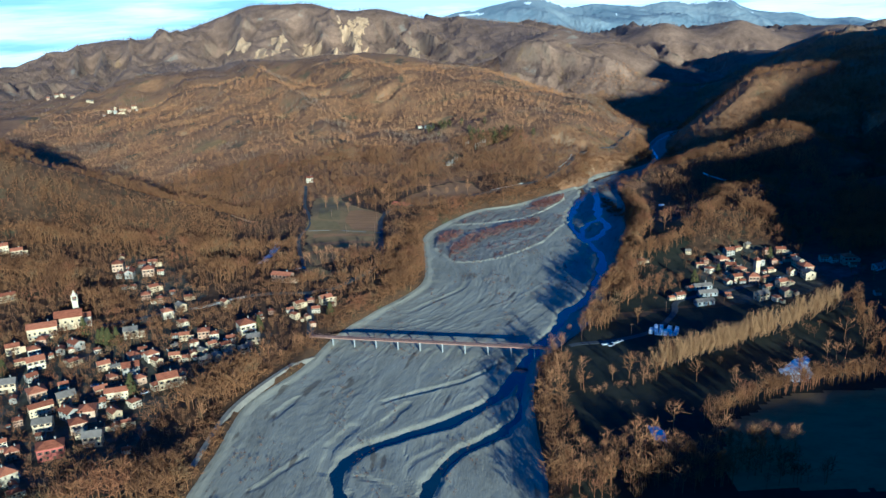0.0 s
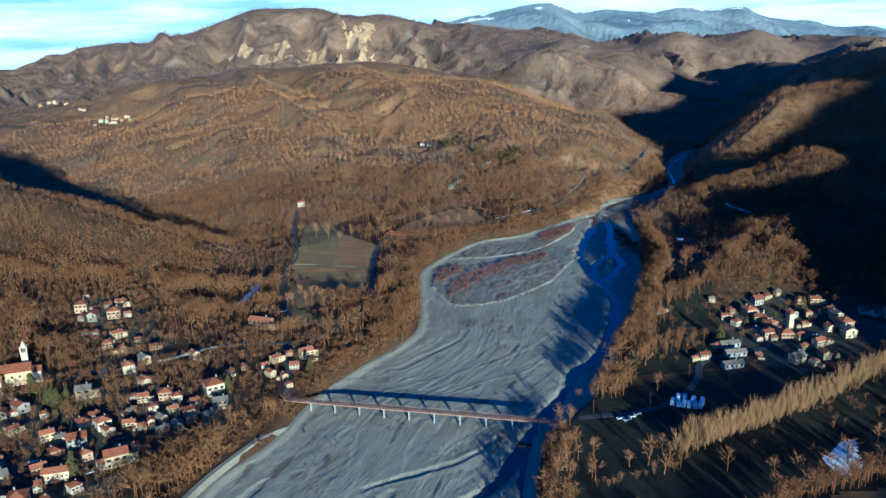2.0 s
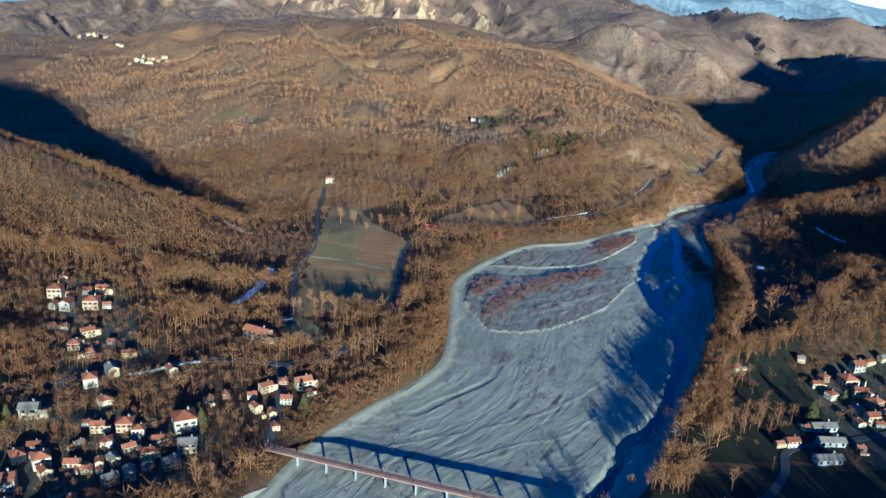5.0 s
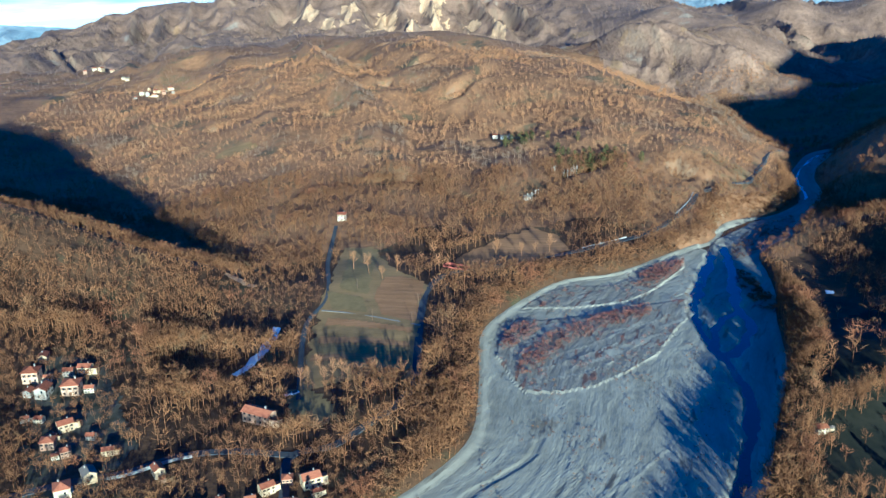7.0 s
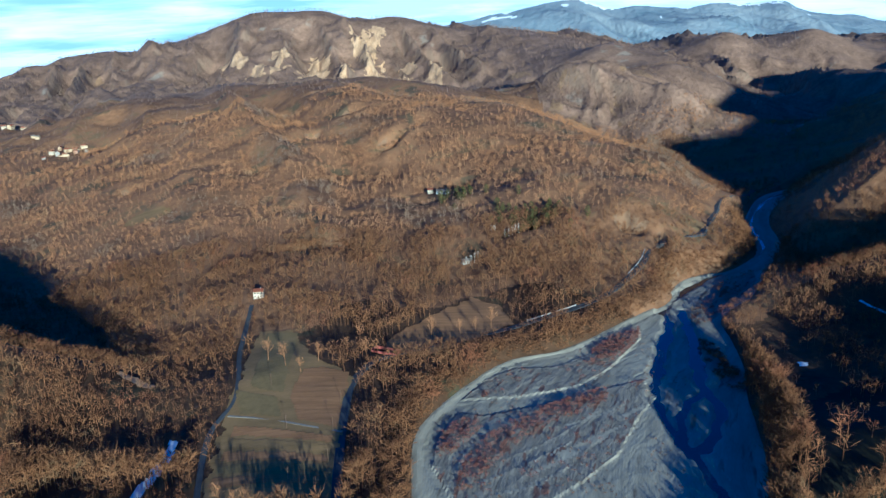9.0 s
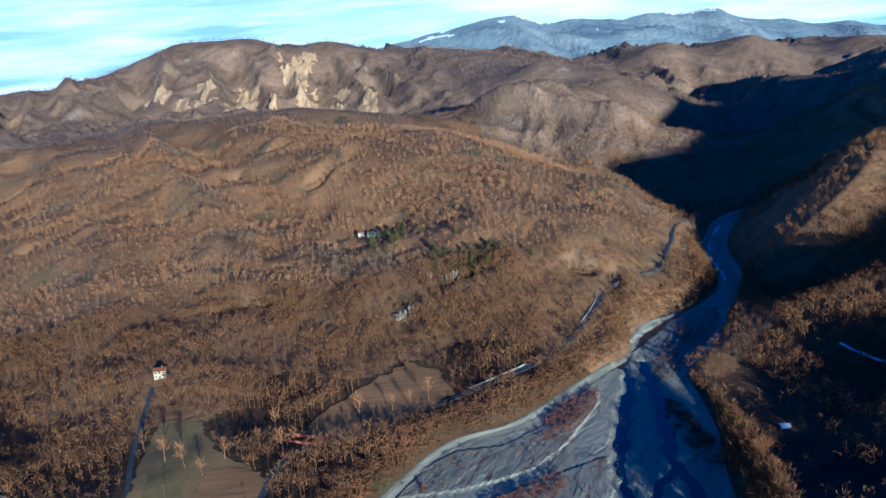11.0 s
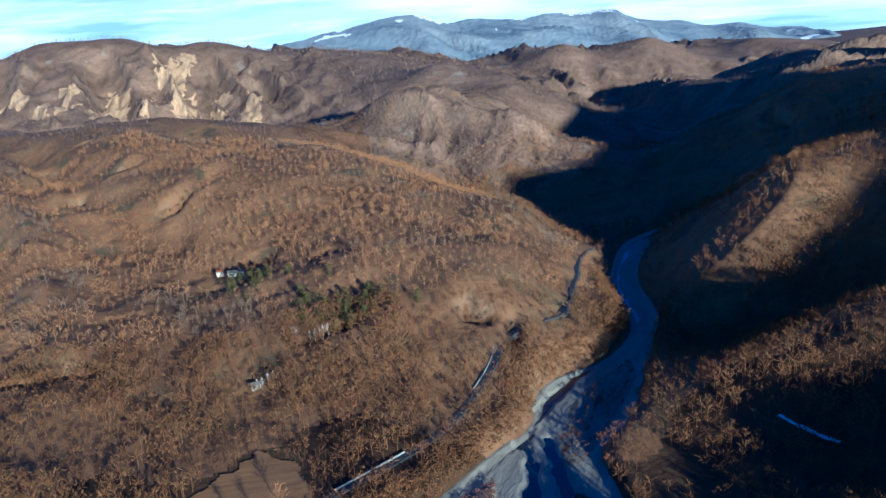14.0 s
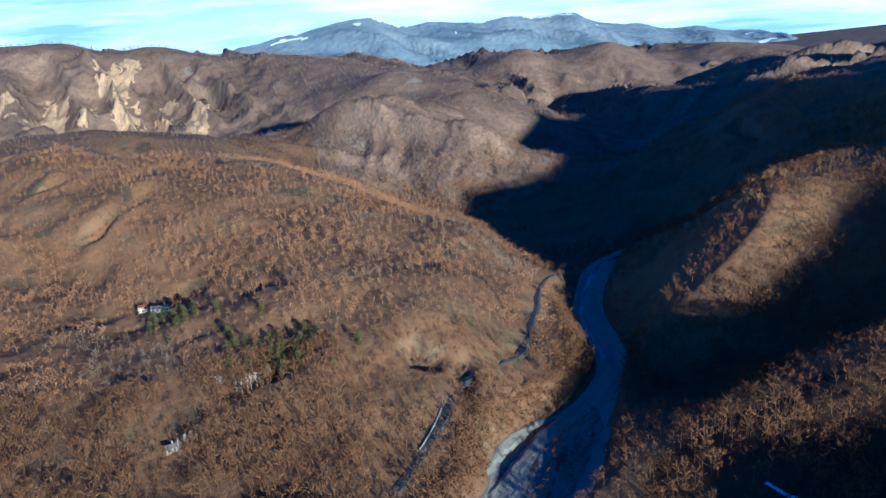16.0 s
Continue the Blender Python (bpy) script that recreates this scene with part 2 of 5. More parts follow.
def height(x, y):
    """The ground's height."""
    shape = np.shape(x)
    x, y = np.atleast_1d(np.asarray(x, float)).ravel(), np.atleast_1d(np.asarray(y, float)).ravel()
    z = np.full(x.shape, C_BASE)
    for (cx, cy), w in zip(C_XY, WEIGHT):
        z += w * np.sqrt((x - cx) ** 2 + (y - cy) ** 2 + 900.0)
    # gullies and humps on the slopes, fading out towards the crests
    far = smooth(1000, 1500, y)
    crest = np.ones(x.shape)
    for line in CRESTS:
        crest = np.minimum(crest, smooth(-20, 240, off_line(x, y, line)[0]))
    wild = smooth(16, 55, z) * smooth(350, 560, y) * smooth(1250, 950, x) * (0.06 + 0.94 * crest) * (1 - 0.45 * smooth(-120, -170, x) * smooth(800, 700, y))
    gully = ridged((x + 0.3 * y) / (100 - 32 * far), (y - 0.2 * x) / 420, 2, 3) - 0.62
    z += wild * (gully * (34 + 18 * far) + (fbm(x / 60, y / 60, 3, 9) - 0.5) * (9 + 6 * far))
    z += (fbm(x / 45, y / 45, 3, 21) - 0.5) * (2.2 * smooth(4, 12, z) + 11 * smooth(16, 32, z) * smooth(2000, 900, y) * (0.2 + 0.8 * crest))
    steep = np.maximum(smooth(1380, 1560, y), 0.6 * smooth(140, 230, x) * smooth(1140, 1240, y)) * smooth(3000, 2500, y)
    warp = x + 0.16 * (y - 2000) + (fbm(x / 150, y / 150, 3, 28) - 0.5) * 120
    z += steep * crest**1.5 * ((ridged(warp / 120, y / 700, 2, 29) - 0.66) * 66 + (ridged(warp / 38, y / 260, 3, 31) - 0.62) * 30)
    hollow = smooth(0.84, 0.96, ridged((x - 0.25 * y) / 75, y / 120, 2, 33)) * smooth(0.4, 0.56, fbm(x / 90, y / 90, 2, 36))
    z -= hollow * 13 * smooth(16, 28, z) * smooth(420, 520, y) * smooth(1500, 1200, y) * crest
    near = (y > -440) & (y < 1420) & (np.abs(x - 120) < 520)
    if near.any():
        xn, yn = x[near], y[near]
        d = river_off(xn, yn)
        b = bed(yn)
        low = b - 2.2 + 4.6 * smooth(-7, 9, d)
        zn = np.where(d > -7, np.clip(z[near], low, low + np.clip(d, 0, None) * 0.9), b - 2.2)
        z[near] = np.where(d < 150, zn, z[near])
    return z.reshape(shape)

# ---- meshes from number arrays ----
def fill_mesh(name, verts, faces, uvs=None, flat=False):
    """A mesh from arrays of corners and of faces, all with equally many corners."""
    me = bpy.data.meshes.new(name)
    verts, faces = np.asarray(verts, np.float32), np.asarray(faces, np.int32)
    n = faces.shape[1]
    me.vertices.add(len(verts)), me.loops.add(faces.size), me.polygons.add(len(faces))
    me.vertices.foreach_set("co", verts.ravel())
    me.loops.foreach_set("vertex_index", faces.ravel())
    me.polygons.foreach_set("loop_start", np.arange(0, faces.size, n, dtype=np.int32))
    if uvs is not None:
        layer = me.uv_layers.new(name="flow")
        layer.data.foreach_set("uv", np.asarray(uvs, np.float32)[faces.ravel()].ravel())
    me.update(calc_edges=True)
    me.polygons.foreach_set("use_smooth", np.full(len(faces), not flat))
    return me


def grid_faces(rows, cols):
    i = np.arange((rows - 1) * (cols - 1))
    r, c = i // (cols - 1), i % (cols - 1)
    a = r * cols + c
    return np.stack([a, a + 1, a + cols + 1, a + cols], 1)

# ---- materials ----
def mat(name, colours, size, fine=6.0, rough=0.9, bump=0.4, bump_size=None, coords="Object", stretch=(1, 1, 1), metal=0.0, spots=None, random=0.0, positions=None):
    """Ground colours run over a noise of the given size in metres, broken by a finer one; spots: (colour, size, threshold)."""
    m = bpy.data.materials.new(name)
    m.use_nodes = True
    n, l = m.node_tree.nodes, m.node_tree.links
    b = n["Principled BSDF"]
    b.inputs["Roughness"].default_value, b.inputs["Metallic"].default_value = rough, metal
    b.inputs["Specular IOR Level"].default_value = 0.25
    co, mp = n.new("ShaderNodeTexCoord"), n.new("ShaderNodeMapping")
    mp.inputs["Scale"].default_value = [s / size for s in stretch]
    l.new(co.outputs[coords], mp.inputs["Vector"])
    big, small = n.new("ShaderNodeTexNoise"), n.new("ShaderNodeTexNoise")
    for node, s, d in ((big, 1.0, 5.0), (small, fine, 4.0)):
        node.inputs["Scale"].default_value, node.inputs["Detail"].default_value, node.inputs["Roughness"].default_value = s, d, 0.6
        l.new(mp.outputs["Vector"], node.inputs["Vector"])
    mixf = n.new("ShaderNodeMath")
    mixf.operation = "MULTIPLY_ADD"
    l.new(small.outputs["Fac"], mixf.inputs[0])
    mixf.inputs[1].default_value = 0.45
    add = n.new("ShaderNodeMath")
    add.operation = "MULTIPLY_ADD"
    l.new(big.outputs["Fac"], add.inputs[0])
    add.inputs[1].default_value, add.inputs[2].default_value = 0.9, -0.17
    l.new(add.outputs[0], mixf.inputs[2])
    ramp = n.new("ShaderNodeValToRGB")
    e = ramp.color_ramp.elements
    while len(e) < len(colours):
        e.new(0.5)
    for k, c in enumerate(colours):
        e[k].position = positions[k] if positions else 0.3 + 0.4 * k / max(1, len(colours) - 1)
        e[k].color = (*c, 1)
    last = mixf.outputs[0]
    if random:
        info, shift = n.new("ShaderNodeObjectInfo"), n.new("ShaderNodeMath")
        shift.operation = "MULTIPLY_ADD"
        l.new(info.outputs["Random"], shift.inputs[0])
        shift.inputs[1].default_value = random
        l.new(last, shift.inputs[2])
        less = n.new("ShaderNodeMath")
        less.operation = "SUBTRACT"
        l.new(shift.outputs[0], less.inputs[0])
        less.inputs[1].default_value = random / 2
        last = less.outputs[0]
    l.new(last, ramp.inputs["Fac"])
    colour = ramp.outputs["Color"]
    if spots:
        c, s, edge = spots
        mp2, sn, sr, mx = n.new("ShaderNodeMapping"), n.new("ShaderNodeTexNoise"), n.new("ShaderNodeValToRGB"), n.new("ShaderNodeMix")
        mp2.inputs["Scale"].default_value = [k / s for k in stretch]
        l.new(co.outputs[coords], mp2.inputs["Vector"]), l.new(mp2.outputs["Vector"], sn.inputs["Vector"])
        sn.inputs["Scale"].default_value, sn.inputs["Detail"].default_value = 1.0, 6.0
        sr.color_ramp.elements[0].position, sr.color_ramp.elements[1].position = edge, edge + 0.06
        l.new(sn.outputs["Fac"], sr.inputs["Fac"])
        mx.data_type = "RGBA"
        l.new(sr.outputs["Color"], mx.inputs["Factor"]), l.new(colour, mx.inputs["A"])
        mx.inputs["B"].default_value = (*c, 1)
        colour = mx.outputs["Result"]
    l.new(colour, b.inputs["Base Color"])
    if bump:
        bp = n.new("ShaderNodeBump")
        bp.inputs["Strength"].default_value, bp.inputs["Distance"].default_value = bump, bump_size or size / 12
        l.new(mixf.outputs[0], bp.inputs["Height"]), l.new(bp.outputs["Normal"], b.inputs["Normal"])
    return m


def rocky(m, rock, low, high, grain=9.0):
    """Bare rock where the ground is steep, broken up by a noise."""
    n, l = m.node_tree.nodes, m.node_tree.links
    b = n["Principled BSDF"]
    was = b.inputs["Base Color"].links[0].from_socket
    geo, sep, noi, add, ramp, mx, co = (n.new("ShaderNodeNewGeometry"), n.new("ShaderNodeSeparateXYZ"), n.new("ShaderNodeTexNoise"), n.new("ShaderNodeMath"),
                                        n.new("ShaderNodeValToRGB"), n.new("ShaderNodeMix"), n.new("ShaderNodeTexCoord"))
    l.new(geo.outputs["True Normal"], sep.inputs[0])
    noi.inputs["Scale"].default_value, noi.inputs["Detail"].default_value = 1 / grain, 5
    l.new(co.outputs["Object"], noi.inputs["Vector"])
    add.operation = "MULTIPLY_ADD"
    l.new(noi.outputs["Fac"], add.inputs[0])
    add.inputs[1].default_value = 0.35
    l.new(sep.outputs["Z"], add.inputs[2])
    ramp.color_ramp.elements[0].position, ramp.color_ramp.elements[1].position = low + 0.17, high + 0.17
    ramp.color_ramp.elements[0].color, ramp.color_ramp.elements[1].color = (1, 1, 1, 1), (0, 0, 0, 1)
    l.new(add.outputs[0], ramp.inputs["Fac"])
    mx.data_type = "RGBA"
    l.new(ramp.outputs["Color"], mx.inputs["Factor"]), l.new(was, mx.inputs["A"])
    mx.inputs["B"].default_value = (*rock, 1)
    l.new(mx.outputs["Result"], b.inputs["Base Color"])
    return m


M_LITTER = rocky(mat("leaf litter and winter grass", [(0.1, 0.052, 0.023), (0.17, 0.09, 0.037), (0.235, 0.124, 0.05), (0.165, 0.112, 0.046)], 60, 9, bump=0.8, bump_size=2.5,
                     spots=((0.1, 0.07, 0.033), 45, 0.6)), (0.21, 0.132, 0.066), 0.5, 0.64)
# Darker copy of the litter, standing in for shade beneath the nearer trees.
M_FLOORSHADE = mat("leaf litter darkened for tree shade", [(0.03, 0.017, 0.008), (0.056, 0.031, 0.013), (0.085, 0.046, 0.019), (0.058, 0.042, 0.017)], 40, 9, bump=0.8, bump_size=2.0,
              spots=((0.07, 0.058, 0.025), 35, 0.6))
# Greyer and paler than M_LITTER, with some distance haze in the colour.
M_FARGROUND = rocky(mat("far slopes greyed for haze", [(0.125, 0.077, 0.045), (0.205, 0.128, 0.077), (0.29, 0.185, 0.113)], 40, 7, bump=0.9, bump_size=5.0,
                        spots=((0.3, 0.235, 0.16), 60, 0.66)), (0.235, 0.158, 0.096), 0.44, 0.6)
M_GRAVEL = mat("river gravel", [(0.22, 0.196, 0.142), (0.305, 0.272, 0.198), (0.378, 0.338, 0.247)], 36, 11, bump=0.6, bump_size=0.7, coords="UV", stretch=(3.5, 0.7, 1),
               spots=((0.15, 0.125, 0.09), 26, 0.61))
M_SAND = mat("pale dry sand and silt", [(0.29, 0.257, 0.186), (0.39, 0.346, 0.25)], 9, 6, bump=0.5, bump_size=0.2, coords="UV", stretch=(2, 0.6, 1))
M_ISLE = mat("coarse island gravel", [(0.165, 0.142, 0.105), (0.24, 0.21, 0.158), (0.3, 0.266, 0.205)], 7, 5, bump=1.0, bump_size=0.7, coords="UV", stretch=(2.2, 0.5, 1),
             spots=((0.15, 0.09, 0.065), 9, 0.57))
# Wet grass taken near black, so that shade is part of the colour.
M_MEADOWSHADE = mat("wet winter meadow darkened further for shade", [(0.009, 0.01, 0.005), (0.018, 0.018, 0.009), (0.03, 0.027, 0.015)], 25, 6, bump=0.3, bump_size=0.3)
# Yard and garden ground, its colour lowered for shadows of houses and trees.
M_YARD = mat("winter yards and gardens darkened for shade", [(0.026, 0.025, 0.013), (0.045, 0.04, 0.022), (0.07, 0.062, 0.042), (0.1, 0.088, 0.07)], 14, 5, bump=0.3, bump_size=0.3)
M_WATER = mat("shallow river water", [(0.012, 0.022, 0.032), (0.02, 0.034, 0.045)], 20, 8, rough=0.12, bump=0.05, bump_size=0.1)
M_WATER.node_tree.nodes["Principled BSDF"].inputs["Specular IOR Level"].default_value = 0.5
M_FIELD = mat("winter pasture", [(0.165, 0.104, 0.036), (0.225, 0.144, 0.05), (0.265, 0.164, 0.06)], 22, 7, bump=0.3, bump_size=0.3, stretch=(1, 3, 1))
M_GRASS = mat("olive winter grass", [(0.135, 0.096, 0.034), (0.195, 0.136, 0.047), (0.235, 0.16, 0.06)], 18, 7, bump=0.3, bump_size=0.3)
M_PLOUGH = mat("ploughed soil", [(0.2, 0.105, 0.036), (0.27, 0.142, 0.05), (0.33, 0.178, 0.066)], 16, 6, bump=0.5, bump_size=0.3, stretch=(0.6, 5, 1))
M_SCAR = mat("bare pale clay slope", [(0.37, 0.232, 0.108), (0.51, 0.33, 0.158), (0.61, 0.412, 0.216)], 18, 4, bump=0.7, bump_size=3.0, stretch=(2.5, 0.7, 0.5))
M_SOIL = mat("bare tan soil and dry grass", [(0.17, 0.105, 0.05), (0.24, 0.15, 0.073), (0.3, 0.195, 0.1)], 14, 5, bump=0.7, bump_size=2.0)
M_ROAD = mat("worn asphalt", [(0.045, 0.046, 0.05), (0.075, 0.075, 0.078)], 9, 7, bump=0.1)
M_TRACK = mat("gravel track", [(0.2, 0.17, 0.13), (0.3, 0.26, 0.2)], 6, 5, bump=0.2)
M_CONCRETE = mat("weathered concrete", [(0.3, 0.29, 0.27), (0.42, 0.41, 0.38)], 3, 6, bump=0.2, random=0.2)
M_RUST = mat("rust brown painted steel", [(0.22, 0.125, 0.085), (0.32, 0.19, 0.13)], 4, 6, bump=0.15)
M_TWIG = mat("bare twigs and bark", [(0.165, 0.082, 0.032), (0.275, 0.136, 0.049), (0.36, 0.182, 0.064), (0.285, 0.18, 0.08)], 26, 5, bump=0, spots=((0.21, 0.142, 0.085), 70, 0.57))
# Darker copy of M_TWIG: dim light on near and right-hand woods, as colour.
M_TWIGSHADE = mat("bare twigs and bark darkened for shade", [(0.07, 0.034, 0.0125), (0.13, 0.062, 0.0215), (0.196, 0.094, 0.03), (0.14, 0.09, 0.038)], 20, 5, bump=0, spots=((0.19, 0.082, 0.03), 34, 0.6))
# Twigs greyed for distance, haze being mixed into their colour.
M_TWIGFAR = mat("far bare woods", [(0.1, 0.062, 0.039), (0.175, 0.11, 0.069), (0.25, 0.16, 0.1)], 34, 6, bump=0)
M_PALE = mat("pale poplar and birch bark", [(0.2, 0.112, 0.043), (0.28, 0.16, 0.063), (0.33, 0.205, 0.092)], 14, 5, bump=0)
M_BIRCH = mat('white birch bark', [(0.4, 0.36, 0.29), (0.55, 0.5, 0.42)], 3, 5, bump=0)
M_RED = mat("red willow shrub", [(0.1, 0.042, 0.03), (0.17, 0.072, 0.048), (0.16, 0.092, 0.06)], 12, 5, bump=0)
M_GREEN = mat("evergreen foliage", [(0.045, 0.042, 0.01), (0.085, 0.074, 0.018), (0.13, 0.108, 0.028)], 8, 5, bump=0)
M_SNOW = mat("old snow", [(0.72, 0.71, 0.68), (0.9, 0.88, 0.84)], 6, 5, bump=0.2)
M_TILE = mat("old clay roof tiles", [(0.15, 0.05, 0.021), (0.24, 0.082, 0.034), (0.33, 0.125, 0.055)], 2.5, 6, bump=0.3, bump_size=0.1, random=0.35, stretch=(1, 4, 1))
M_SLAB = mat("grey slab roof", [(0.14, 0.115, 0.09), (0.22, 0.18, 0.14)], 2.5, 6, bump=0.3, bump_size=0.1, random=0.3)
M_WHITE = mat("white render", [(0.4, 0.32, 0.2), (0.56, 0.46, 0.3), (0.7, 0.6, 0.42)], 4, 5, bump=0.1, random=0.25)
M_CREAM = mat("cream render", [(0.38, 0.28, 0.15), (0.5, 0.375, 0.205), (0.6, 0.46, 0.27)], 4, 5, bump=0.1, random=0.3)
M_OCHRE = mat("ochre and salmon render", [(0.32, 0.19, 0.11), (0.4, 0.26, 0.155), (0.48, 0.34, 0.21)], 4, 5, bump=0.1, random=0.4)
M_STONE = mat("rough field stone", [(0.2, 0.17, 0.135), (0.32, 0.28, 0.22), (0.38, 0.34, 0.28)], 1.5, 5, bump=0.5, bump_size=0.1, random=0.2)
M_REDWALL = mat("brick red render", [(0.3, 0.08, 0.055), (0.38, 0.12, 0.08)], 4, 5, bump=0.1)
M_GLASS = mat("dark window glass", [(0.015, 0.018, 0.022), (0.03, 0.034, 0.04)], 2, 3, rough=0.15, bump=0)
M_SHUTTER = mat("brown painted wood", [(0.1, 0.06, 0.035), (0.15, 0.09, 0.05)], 1, 6, bump=0.1, random=0.2)
M_PAINT = mat("white vehicle paint", [(0.7, 0.71, 0.72), (0.8, 0.8, 0.8)], 2, 3, rough=0.35, bump=0)
M_RUBBER = mat("black rubber", [(0.02, 0.02, 0.02), (0.03, 0.03, 0.03)], 1, 4, bump=0)
# The blue is distance haze, put into the base colour of the hills.
M_HAZEHILL = mat("far hills with haze blue in the colour", [(0.165, 0.205, 0.24), (0.225, 0.255, 0.28), (0.29, 0.31, 0.315)], 300, 7, bump=0.5, bump_size=40)
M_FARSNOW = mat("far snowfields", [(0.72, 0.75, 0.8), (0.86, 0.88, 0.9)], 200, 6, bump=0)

# ---- the ground: one sheet to the horizon ----
def sheet_rows():
    y, rows = -620.0, []
    while y < 4700:
        rows.append(y)
        y += 16 if y < 60 else 3.4 if y < 720 else 3.4 + (y - 720) * 0.0026 if y < 2400 else 40
    return np.array(rows)


G_Y = sheet_rows()
G_S = np.linspace(-1, 1, 430)
G_S = np.sinh(G_S * 1.5) / np.sinh(1.5)
gy = np.repeat(G_Y[:, None], len(G_S), 1)
gx = 60 + G_S[None, :] * (760 + np.clip(gy - 350, 0, None) * 0.72)
gz = height(gx, gy)
ground = new("ground", fill_mesh("ground", np.stack([gx, gy, gz], -1).reshape(-1, 3), grid_faces(*gx.shape)))
ground.data.materials.append(M_LITTER)
ground.data.materials.append(M_FARGROUND)
ground.data.materials.append(M_FLOORSHADE)
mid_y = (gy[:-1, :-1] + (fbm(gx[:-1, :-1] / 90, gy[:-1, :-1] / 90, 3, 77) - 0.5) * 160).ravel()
# Nearer faces take the shade-darkened litter, far ones the haze-greyed slope colour.
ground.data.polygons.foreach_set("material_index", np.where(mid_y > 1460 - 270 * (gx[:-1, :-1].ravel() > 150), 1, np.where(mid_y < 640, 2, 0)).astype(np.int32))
tagged(ground, "brown winter hillsides and valley floor with leaf litter", "ground", kind="structure")

# ---- the braided river bed ----
CHANNELS = [
    ([(-70, -410), (-62, -200), (-60, 0), (-51, 126), (-53, 141), (-51, 152), (-42, 164), (-27, 173), (0, 187), (23, 207), (34, 224), (45, 251), (59, 277), (75, 306)] + [(78, 318), (96, 340), (107, 364), (121, 397), (130, 442), (127, 464), (126, 481), (122, 510), (125, 544), (138, 588), (157, 640),
      (157, 660), (172, 684), (200, 716), (232, 742), (273, 790), (281, 830), (288, 865), (306, 903), (333, 945), (352, 964), (384, 983), (413, 1004)], 3.6, 1.02),
    ([(-40, -410), (-16, -200), (-14, 0), (-14, 123), (-9, 140), (5, 160), (24, 174), (33, 189), (39, 216), (45, 247)], 2.6, 1.0),
    ([(-48, 166), (-36, 181), (-28, 197), (-20, 207)], 1.1, 0.9),
    ([(-59, 146), (-57, 167), (-48, 186)], 1.5, 0.9),
    ([(-18, 126), (-21, 143), (-16, 153), (-5, 163)], 0.8, 0.9),
    ([(-44, 142), (-32, 134), (-26, 124)], 0.8, 0.9),
    ([(-34, 210), (-10, 221), (15, 235), (31, 252)], 0.9, 0.9),
    ([(-28, 259), (-31, 241), (-36, 224)], 0.7, 0.9),
    ([(-94, 172), (-92, 193), (-81, 219)], 0.9, 0.9),
    ([(-22, 223), (-17, 250), (-7, 272)], 0.7, 0.9),
    ([(-10, 228), (0, 248), (15, 274)], 0.7, 0.9),
    ([(-89, 134), (-78, 149), (-68, 160)], 0.8, 0.9),
    ([(127, 480), (131, 481), (146, 502), (154, 523), (152, 542), (157, 578), (166, 620), (170, 659)], 3.4, 1.2),
    ([(126, 479), (127, 495), (137, 527), (152, 541)], 2.0, 1.1),
    ([(-20, 335), (0, 356), (19, 381), (17, 420), (10, 446), (-1, 468), (2, 505), (16, 532)], 1.3, 0.7),
]
R_ROWS, R_COLS = 700, 150
rl, rr = spline(LEFT_BANK, R_ROWS), spline(RIGHT_BANK, R_ROWS)
ra = np.linspace(-0.03, 1.03, R_COLS)[None, :, None]
rxy = rl[:, None, :] * (1 - ra) + rr[:, None, :] * ra
mid = (rl + rr) / 2
along = np.r_[0, np.cumsum(np.hypot(*np.diff(mid, axis=0).T))]
width = np.hypot(*(rr - rl).T)
ru = (ra[:, :, 0] - 0.5) * width[:, None]
rv = np.repeat(along[:, None], R_COLS, 1)
rx, ry = rxy[..., 0], rxy[..., 1]
wu = ru + (fbm(ru / 40, rv / 130, 3, 40) - 0.5) * 44 + (fbm(ru / 12, rv / 40, 3, 41) - 0.5) * 12


def terraced(v, steps, sharp):
    """Gravel bars: flats with short scarps between them."""
    v = v * steps
    k = np.floor(v)
    return (k + smooth(0.5 - sharp, 0.5 + sharp, v - k)) / steps


bars = terraced(fbm(wu / 34, rv / 130, 5, 44), 8, 0.06)
rz = bed(ry) + np.clip((bars - 0.5) * 0.8, -0.5, 0.8) + (fbm(wu / 3.0, rv / 9, 3, 47) - 0.5) * 0.4
fine = smooth(0.92, 0.975, ridged(wu / 22, rv / 120, 3, 57)) * smooth(0.42, 0.55, fbm(ru / 45, rv / 90, 2, 63))
rz -= fine * 0.5
rz = np.maximum(rz, bed(ry) - 0.62)
cut = np.zeros(rx.shape)
levee = np.zeros(rx.shape)
for line, half, deep in CHANNELS:
    path = spline(line, 90)
    d, _ = off_line(rx + (fbm(rx / 9, ry / 9, 2, 71) - 0.5) * 5, ry, path)
    w = half * (0.55 + 0.9 * value_noise(rv / 22, ru * 0 + half, 70)) * (1 - 0.5 * smooth(660, 740, ry))
    if half > 3.5:
        levee = np.maximum(levee, (d > w * 1.25 + 0.8) & (d < w * 1.25 + 3.2))
    deep = deep if half > 1.9 else deep * 0.62 * smooth(0.22, 0.5, value_noise(rv / 45, ru * 0 + half * 3, 73))
    cut = np.maximum(cut, deep * (1 - smooth(w * 0.6, w * 1.2 + 1.6, d)))
    rz = np.where(d < w * 1.6 + 6, rz * smooth(w, w * 1.6 + 6, d) + (bed(ry) + 0.12) * (1 - smooth(w, w * 1.6 + 6, d)), rz)
rz -= cut
